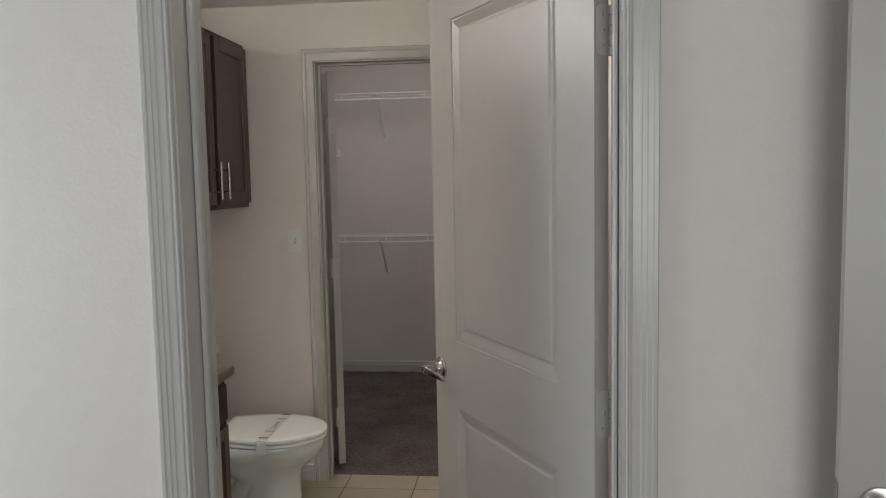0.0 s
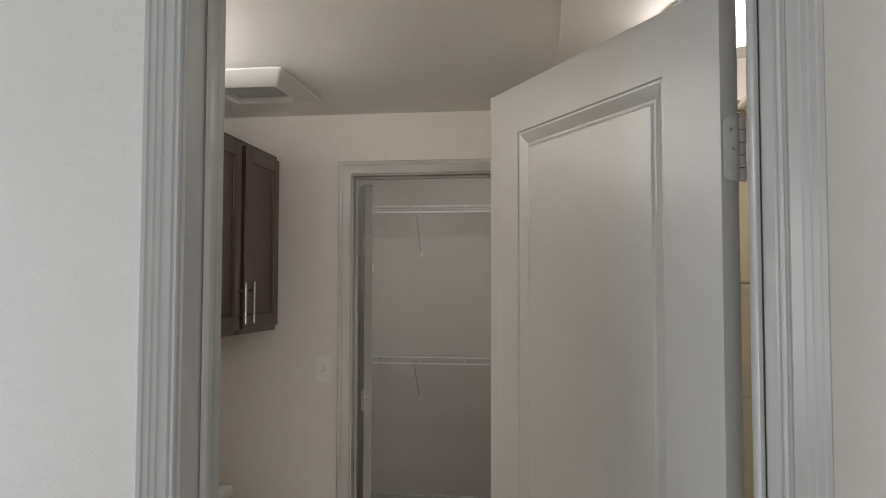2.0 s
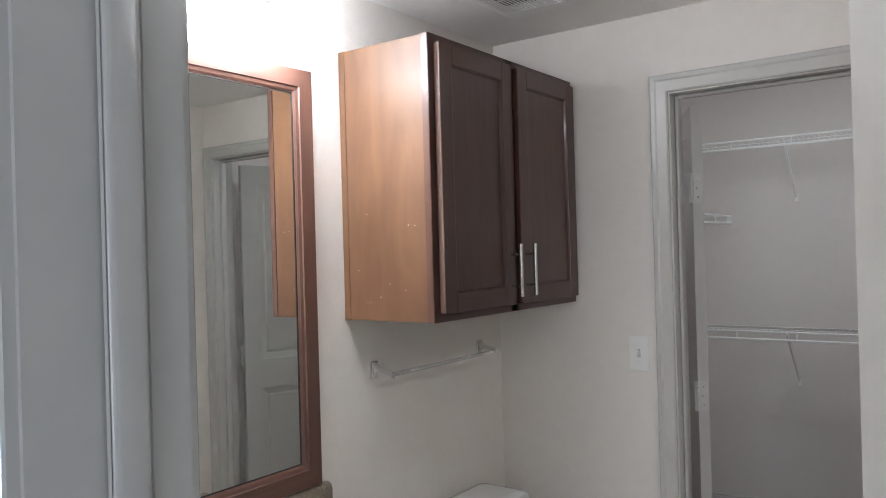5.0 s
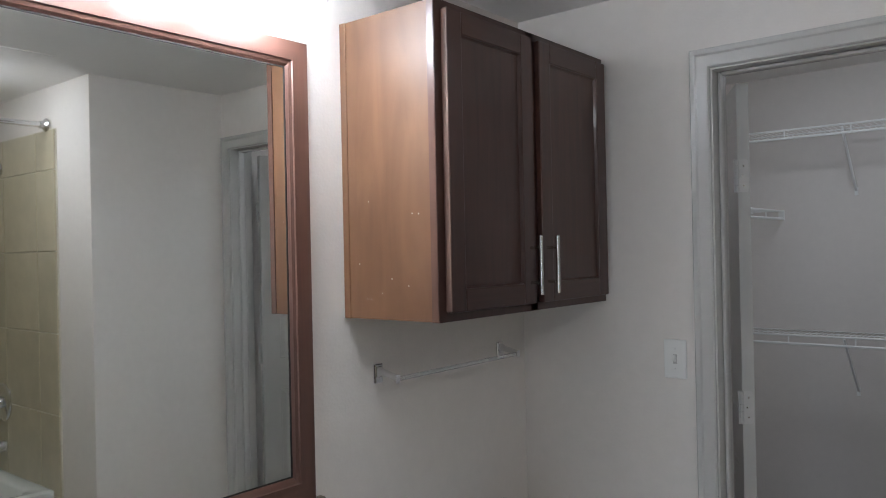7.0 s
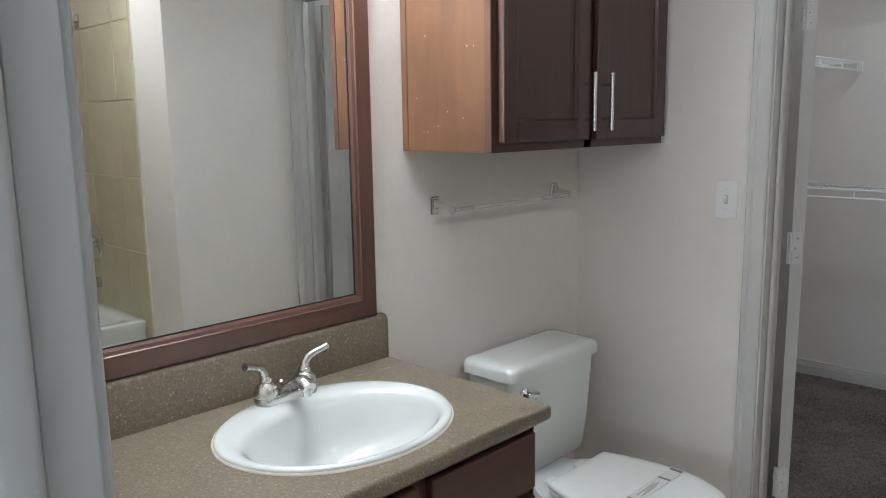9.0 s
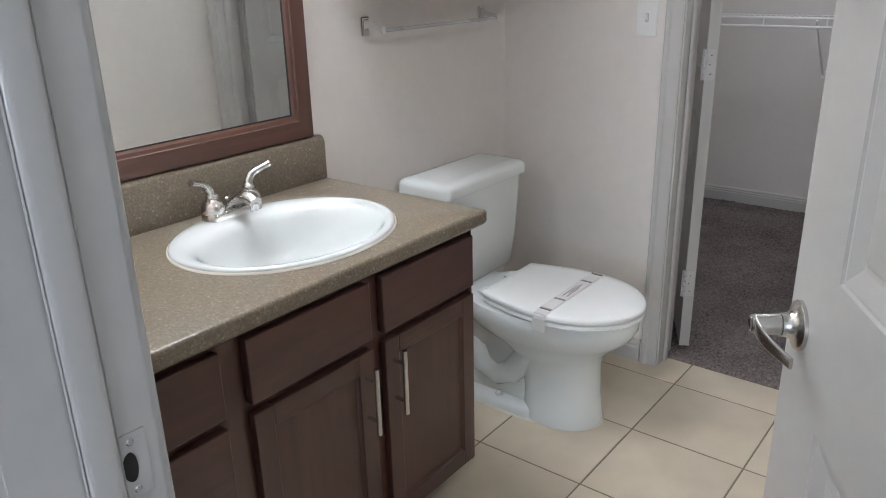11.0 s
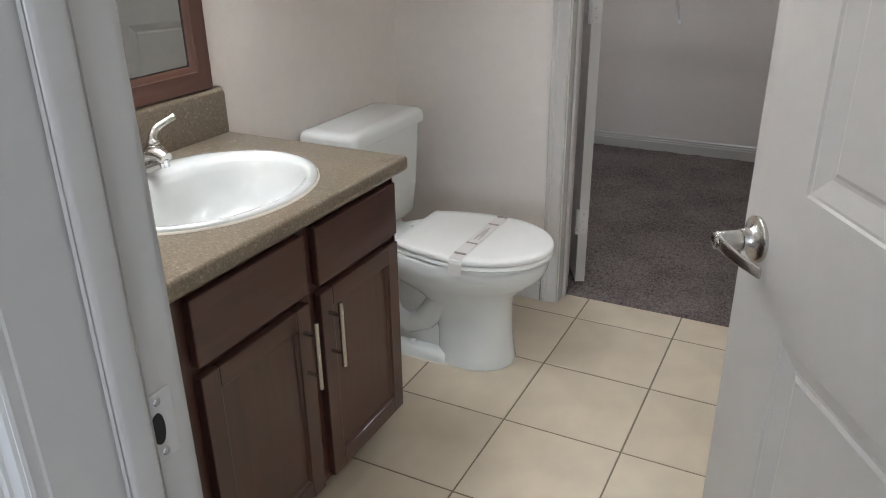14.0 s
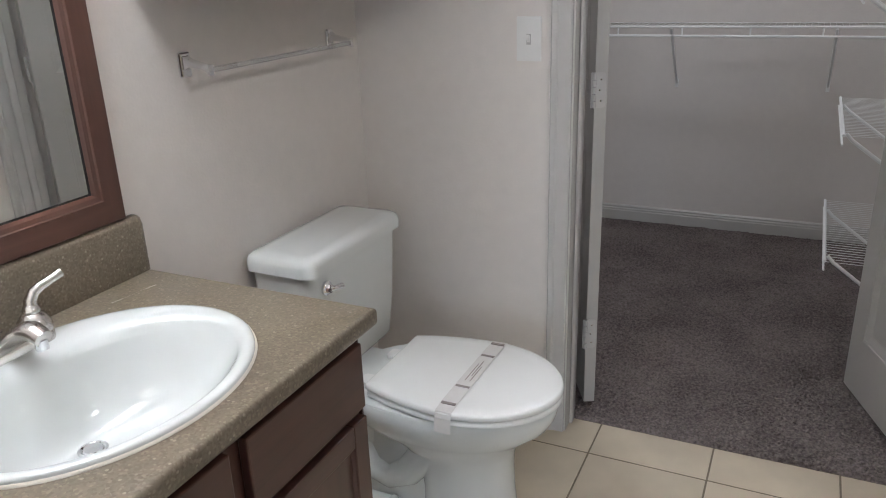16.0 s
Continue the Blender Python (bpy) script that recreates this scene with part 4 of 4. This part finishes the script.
    part("lever_arm", tube(bmesh.new(), [(lvx + 0.016, TT - 0.158, 0.655), (lvx + 0.024, TT - 0.150, 0.655), (lvx + 0.025, TT - 0.122, 0.651)], [0.007, 0.007, 0.008], 10), CHROME, fl, smooth=40)
    # paper band over the closed lid
    zt = 0.4295
    x0, x1 = -0.984, -0.942
    ys = [TY - 0.196, TY - 0.193, TY - 0.186, TY - 0.15, TY - 0.07, TY, TY + 0.07, TY + 0.15, TY + 0.186, TY + 0.193, TY + 0.196]
    zs = [0.372, 0.408, 0.4245, 0.4285, zt, zt, zt, 0.4285, 0.4245, 0.408, 0.385]
    bm = loft(bmesh.new(), [[(x0, y, z), (x1, y, z), (x1, y, z + 0.0012), (x0, y, z + 0.0012)] for y, z in zip(ys, zs)])
    band = part("paper_band", bm, PAPER, t, "printed paper sanitary band")
    for y in (-0.160, -0.078, 0.088, 0.160):
        part("print_bar", B(x0 + 0.003, x1 - 0.003, TY + y, TY + y + 0.008, zt - 0.001 + 0.0018 * (abs(y) < 0.12), zt + 0.0022), INK, band)
    for k, (off, y1, y2) in enumerate(((0.014, -0.045, 0.045), (0.021, -0.020, 0.060), (0.027, -0.045, 0.030))):
        part("print_line", B(x0 + off, x0 + off + 0.0022, TY + y1, TY + y2, zt + 0.0008, zt + 0.0022), INK, band)


toilet()

# ---- exhaust fan ----
vent = thing("exhaust_fan", "white plastic ceiling exhaust fan with slotted grille", "exhaust fan", (-1.16, 3.28, ZC))
cx, cy, gr = -1.100, 3.245, 0.113
bm = loft(bmesh.new(), [rrect(cx, cy, hx, hy, 0.010, z, 3) for hx, hy, z in ((0.180, 0.245, ZC), (0.180, 0.245, ZC - 0.005), (0.175, 0.240, ZC - 0.009), (0.126, 0.130, ZC - 0.031), (0.121, 0.121, ZC - 0.033), (gr + 0.001, gr + 0.001, ZC - 0.033), (gr, gr, ZC - 0.030), (gr, gr, ZC - 0.008))])
part("housing", bm, PLASTIC, vent, smooth=25)
part("backing", B(cx - gr - 0.001, cx + gr + 0.001, cy - gr - 0.001, cy + gr + 0.001, ZC - 0.012, ZC - 0.009), DARK, vent)
for k in range(20):
    x = cx - gr + 0.006 + k * (2 * gr - 0.012) / 19
    part("slat", B(x - 0.0017, x + 0.0017, cy - gr - 0.001, cy + gr + 0.001, ZC - 0.0325, ZC - 0.0305), PLASTIC, vent)
for k in range(3):
    y = cy - 0.057 + k * 0.057
    part("rib", B(cx - gr, cx + gr, y - 0.0015, y + 0.0015, ZC - 0.0305, ZC - 0.0285), PLASTIC, vent)

# ---- ceiling lamp ----
cl = thing("ceiling_lamp", "lit white glass dome lamp on the bathroom ceiling", "ceiling lamp", (0.485, 2.60, ZC))
part("base", lathe(bmesh.new(), (0.485, 2.60, ZC - 0.004), (0, 0, -1), [(0, 0.155), (0.018, 0.155), (0.022, 0.150)], 40), PLASTIC, cl, smooth=40)
part("dome", lathe(bmesh.new(), (0.485, 2.60, ZC - 0.024), (0, 0, -1), [(0, 0.148), (0.02, 0.146), (0.045, 0.125), (0.068, 0.085), (0.080, 0.04), (0.083, 0.0)], 40), DOME, cl, smooth=60)
part("finial", lathe(bmesh.new(), (0.485, 2.60, ZC - 0.106), (0, 0, -1), [(0, 0.010), (0.006, 0.008), (0.012, 0.003), (0.013, 0)], 16), NICKEL, cl, smooth=40)

# ---- closet ceiling lamp ----
cl = thing("ceiling_lamp", "lit white glass dome lamp on the closet ceiling", "ceiling lamp", (-0.66, 4.75, 2.44))
part("base", lathe(bmesh.new(), (-0.66, 4.75, 2.44), (0, 0, -1), [(0, 0.155), (0.018, 0.155), (0.022, 0.150)], 40), PLASTIC, cl, smooth=40)
part("dome", lathe(bmesh.new(), (-0.66, 4.75, 2.42), (0, 0, -1), [(0, 0.148), (0.02, 0.146), (0.045, 0.125), (0.068, 0.085), (0.080, 0.04), (0.083, 0.0)], 40), CLOSET_DOME, cl, smooth=60)

# ---- bathtub alcove ----
TX = 0.600
tub = thing("bathtub", "white alcove bathtub against the tiled wall", "bathtub", (1.0, 2.4, 0))
cx, cy, hx, hy = (TX + XT - 0.012) / 2, (YB + 0.012 + YP - 0.012) / 2, (XT - 0.012 - TX) / 2, (YP - YB - 0.024) / 2
bm = loft(bmesh.new(), [rrect(cx, cy, hx - a, hy - b, r, z, 5) for a, b, r, z in ((0.012, 0, 0.01, 0), (0.012, 0, 0.01, 0.44), (0.0, 0, 0.015, 0.465), (0.002, 0, 0.015, 0.490), (0.012, 0.01, 0.02, 0.496),
          (0.06, 0.07, 0.06, 0.494), (0.072, 0.085, 0.08, 0.480), (0.095, 0.12, 0.10, 0.30), (0.13, 0.17, 0.11, 0.14), (0.18, 0.24, 0.10, 0.115))])
part("shell", bm, PORCELAIN, tub, smooth=50)
part("overflow_plate", lathe(bmesh.new(), (1.15, YP - 0.115, 0.38), (0, -1, 0), [(0, 0.034), (0.006, 0.033), (0.010, 0.02), (0.011, 0)], 24), CHROME, tub, smooth=40)

valve = thing("shower_valve", "chrome shower valve with round plate on the tiled wall", "shower valve", (1.15, YP, 0.835))
part("plate", lathe(bmesh.new(), (1.15, YP - 0.012, 0.835), (0, -1, 0), [(0, 0.094), (0.004, 0.094), (0.012, 0.082), (0.014, 0.030), (0.045, 0.026), (0.055, 0.018), (0.056, 0)], 36), CHROME, valve, smooth=40)
part("lever", tube(bmesh.new(), [(1.15, YP - 0.055, 0.835), (1.15, YP - 0.075, 0.80), (1.145, YP - 0.085, 0.74)], [0.012, 0.010, 0.008], 12), CHROME, valve, smooth=40)
spout = thing("tub_spout", "chrome tub spout on the tiled wall", "tub spout", (1.15, YP, 0.6))
part("body", tube(bmesh.new(), [(1.15, YP - 0.012, 0.615), (1.15, YP - 0.09, 0.613), (1.15, YP - 0.125, 0.600), (1.15, YP - 0.130, 0.580)], [0.029, 0.026, 0.024, 0.022], 18), CHROME, spout, smooth=50)
head = thing("shower_fixture", "bare chrome shower pipe stub with round flange on the wall", "shower pipe", (1.15, YP, 2.0))
part("flange", lathe(bmesh.new(), (1.15, YP - 0.012, 1.99), (0, -1, 0), [(0, 0.036), (0.004, 0.036), (0.009, 0.030), (0.014, 0.015)], 24), CHROME, head, smooth=40)
part("pipe", tube(bmesh.new(), [(1.15, YP - 0.014, 1.99), (1.15, YP - 0.040, 1.99), (1.15, YP - 0.066, 1.985)], 0.0115, 14), CHROME, head, smooth=50)
rodt = thing("shower_rod", "chrome shower curtain rod across the tub alcove", "shower rod", (0.618, 2.4, 2.15))
part("rail", rod(bmesh.new(), (0.618, YB + 0.004, 2.15), (0.618, YP - 0.004, 2.15), 0.0127, 16), CHROME, rodt, smooth=40)
for y, s in ((YB + 0.001, 1), (YP - 0.011, -1)):
    part("flange", lathe(bmesh.new(), (0.618, y, 2.15), (0, s, 0), [(0, 0.030), (0.006, 0.030), (0.016, 0.018), (0.030, 0.016)], 24), CHROME, rodt, smooth=40)

# ---- closet wire shelves ----


def wire_shelf(name, label, along, a0, a1, wall, out, z, depth=0.305, pitch=0.0254, braces=(), rodline=True):
    """A ventilated shelf: along 'x' or 'y' from a0 to a1, against wall, reaching out (+1 or -1) from it."""
    def P(a, d, h):
        return (a, wall + out * d, z + h) if along == "x" else (wall + out * d, a, z + h)
    s = thing(name, label, "wire shelf", P((a0 + a1) / 2, 0.0, 0.0), "closet wire shelves")
    bm = bmesh.new()
    n = int((a1 - a0) / pitch)
    for k in range(n + 1):
        a = a0 + (a1 - a0) * k / n
        rod(bm, P(a, 0.004, 0), P(a, depth, 0), 0.0010, 5)
    tagged(part("wire_grid", bm, WIRE, s, "thin white cross wires"), kind="stuff")
    for d, h, r in ((0.006, -0.004, 0.0028), (depth * 0.5, -0.004, 0.0028), (depth, 0.001, 0.0050)) + (() if rodline else ((depth + 0.001, -0.030, 0.0036),)):
        part("rail", rod(bmesh.new(), P(a0, d, h), P(a1, d, h), r, 8), WIRE, s, smooth=40)
    if rodline:
        part("hang_rail", rod(bmesh.new(), P(a0, depth + 0.002, -0.040), P(a1, depth + 0.002, -0.040), 0.0060, 8), WIRE, s, smooth=40)
        part("end_clip", B(*sorted((P(a0, depth - 0.012, 0)[0] - 0.005, P(a0, depth + 0.006, 0)[0] + 0.005)), *sorted((P(a0, depth - 0.012, 0)[1] - 0.005, P(a0, depth + 0.006, 0)[1] + 0.005)), z - 0.046, z + 0.006), WIRE, s)
        part("end_clip", B(*sorted((P(a1, depth - 0.012, 0)[0] - 0.005, P(a1, depth + 0.006, 0)[0] + 0.005)), *sorted((P(a1, depth - 0.012, 0)[1] - 0.005, P(a1, depth + 0.006, 0)[1] + 0.005)), z - 0.046, z + 0.006), WIRE, s)
        for k in range(int((a1 - a0) / 0.3) + 1):
            a = a0 + 0.10 + 0.3 * k
            if a < a1:
                part("hook", rod(bmesh.new(), P(a, depth, 0.0), P(a, depth + 0.002, -0.040), 0.0036, 6), WIRE, s)
    for a in braces:
        br = part("brace", tube(bmesh.new(), [P(a, depth - 0.01, -0.008), P(a, depth - 0.03, -0.03), P(a, 0.02, -0.285), P(a, 0.004, -0.300)], [0.006, 0.0065, 0.0065, 0.006], 8), WIRE, s, "white diagonal support brace", smooth=40)
        part("foot", B(*sorted((P(a, 0, 0)[0] - 0.008, P(a, 0, 0)[0] + 0.008)), *sorted((P(a, 0, 0)[1], P(a, 0.006, 0)[1] if along == "x" else P(a, 0, 0)[1] + 0.016)), z - 0.325, z - 0.285) if along == "x" else
             B(*sorted((P(a, 0, 0)[0], P(a, 0.006, 0)[0])), a - 0.008, a + 0.008, z - 0.325, z - 0.285), WIRE, br)
    return s


wire_shelf("wire_shelf", "white ventilated wire shelf with hanging rail on the closet back wall", "x", CXL + 0.006, CXR - 0.005, CY, -1, 2.105, braces=(-0.895, -0.20))
wire_shelf("wire_shelf", "white ventilated wire shelf with hanging rail on the closet back wall", "x", CXL + 0.006, CXR - 0.005, CY, -1, 1.085, braces=(-0.905, -0.20))
wire_shelf("wire_shelf", "white ventilated wire shelf on the closet side wall", "y", YF + W + 0.42, CY - 0.005, CXL, 1, 1.715, braces=(4.7,))
for z in (0.425, 0.850, 1.280):
    wire_shelf("wire_shelf", "short white ventilated wire shelf low on the closet side wall", "y", 4.42, 5.16, CXR, -1, z, depth=0.40, braces=(4.50, 5.05), rodline=False)

# ---- carpet of the closet ----


def carpet(name, x0, x1, y0, y1, step, z, label):
    nx, ny = int((x1 - x0) / step), int((y1 - y0) / step)
    gx, gy = np.meshgrid(np.linspace(x0, x1, nx + 1), np.linspace(y0, y1, ny + 1))
    r = np.random.default_rng(3)
    h = z + r.normal(0, 0.0022, gx.shape) + 0.003 * np.sin(gx * 31 + 2 * np.sin(gy * 17)) * np.sin(gy * 27 + np.sin(gx * 13))
    jx = r.normal(0, step * 0.22, gx.shape)
    jy = r.normal(0, step * 0.22, gx.shape)
    h[0, :] = z - 0.012
    co = np.stack([gx + jx, gy + jy, h], -1).reshape(-1, 3)
    i = (np.arange(ny)[:, None] * (nx + 1) + np.arange(nx)[None]).ravel()
    quads = np.stack([i, i + 1, i + nx + 2, i + nx + 1], -1)
    me = bpy.data.meshes.new(name)
    me.from_pydata(co.tolist(), [], quads.tolist())
    me.materials.append(CARPET)
    return tagged(new(name, me), label, "carpet", kind="structure")


carpet("carpet", CXL, CXR, 3.834, CY, 0.006, 0.012, "grey cut-pile carpet of the closet")
structure("floor_slab", B(XL - W, XT + W, YH + 0.04, CY + W, -0.08, -0.006), GROUT, "floor slab", "floor")

# ---- floor tiles ----
PX, PY, JX, JY, GAP = 0.3430, 0.3365, -0.7555, 2.9955, 0.005
floor = thing("floor", "beige ceramic floor tiles with dark grout", "floor", (0, 2.7, 0), kind="structure")
part("grout_bed", B(XL, XT, YH + 0.041, 3.836, -0.0055, -0.0015), GROUT, floor, "brown-grey grout")
proto = {}
for i in range(-4, 8):
    for j in range(-6, 4):
        x0, x1 = max(XL + 0.002, JX + i * PX + GAP / 2), min(TX + 0.008, JX + (i + 1) * PX - GAP / 2)
        y0, y1 = max(YH + 0.042, JY + j * PY + GAP / 2), min(3.834, JY + (j + 1) * PY - GAP / 2)
        if x1 - x0 < 0.02 or y1 - y0 < 0.02:
            continue
        key = (round(x1 - x0, 4), round(y1 - y0, 4))
        if key not in proto:
            w, h = key
            bm = loft(bmesh.new(), [[(sx * (w / 2 - e), sy * (h / 2 - e), z) for sx, sy in ((-1, -1), (1, -1), (1, 1), (-1, 1))] for e, z in ((0, -0.004), (0, -0.0015), (0.0015, 0.0))], close_start=False)
            ob = part("tile", bm, TILE, floor)
            proto[key] = ob.data
        else:
            ob = new("tile", proto[key])
            ob.parent = floor
        ob.matrix_parent_inverse = Matrix.Translation((0, 2.7, 0)).inverted()
        ob.location = ((x0 + x1) / 2, (y0 + y1) / 2, random.uniform(-0.0004, 0.0004))

# ---- shower wall tiles ----
st = thing("wall_tiles", "beige ceramic shower wall tiles with light grout", "wall tiles", (1.0, YP, 0.5), kind="structure")
part("grout_bed", B(0.543, XT, YP - 0.006, YP, 0.0, 2.13), WALL_GROUT, st)
part("grout_bed", B(XT - 0.006, XT, YB + 0.002, YP - 0.006, 0.49, 2.13), WALL_GROUT, st)
part("grout_bed", B(0.543, XT, YB + 0.001, YB + 0.006, 0.0, 2.13), WALL_GROUT, st)
tw, th, g = 0.37, 0.37, 0.004
shared = {}


def wall_tile(cx, cy, cz, w, h, axis):
    key = (round(w, 3), round(h, 3), axis)
    if key not in shared:
        d = 0.004
        if axis == "y":
            bm = loft(bmesh.new(), [[(sx * (w / 2 - e), -z, sy * (h / 2 - e)) for sx, sy in ((-1, -1), (1, -1), (1, 1), (-1, 1))] for e, z in ((0, -d), (0, d * 0.6), (0.0015, d))])
        else:
            bm = loft(bmesh.new(), [[(-z, sx * (w / 2 - e), sy * (h / 2 - e)) for sx, sy in ((-1, -1), (1, -1), (1, 1), (-1, 1))] for e, z in ((0, -d), (0, d * 0.6), (0.0015, d))])
        ob = part("tile", bm, WALL_TILE, st)
        shared[key] = ob.data
    else:
        ob = new("tile", shared[key])
        ob.parent = st
    ob.matrix_parent_inverse = st.matrix_world.inverted()
    ob.location = (cx, cy, cz)


for row in range(7):
    z0, z1 = max(0.0, 0.095 + row * th - th), min(2.128, 0.095 + row * th)
    shift = 0.193
    for k in range(-1, 5):
        x0, x1 = max(0.545, 0.545 + k * tw + shift), min(XT - 0.008, 0.545 + (k + 1) * tw + shift)
        if x1 - x0 > 0.03 and z1 - z0 > 0.03:
            wall_tile((x0 + x1) / 2, YP - 0.008, (z0 + z1) / 2, x1 - x0 - g, z1 - z0 - g, "y")
            wall_tile((x0 + x1) / 2, YB + 0.004, (z0 + z1) / 2, x1 - x0 - g, z1 - z0 - g, "y")
    for k in range(-1, 6):
        y0, y1 = max(YB + 0.012, YB + k * tw + shift), min(YP - 0.014, YB + (k + 1) * tw + shift)
        if y1 - y0 > 0.03 and z0 > 0.4:
            wall_tile(XT - 0.008, (y0 + y1) / 2, (z0 + z1) / 2, y1 - y0 - g, z1 - z0 - g, "x")
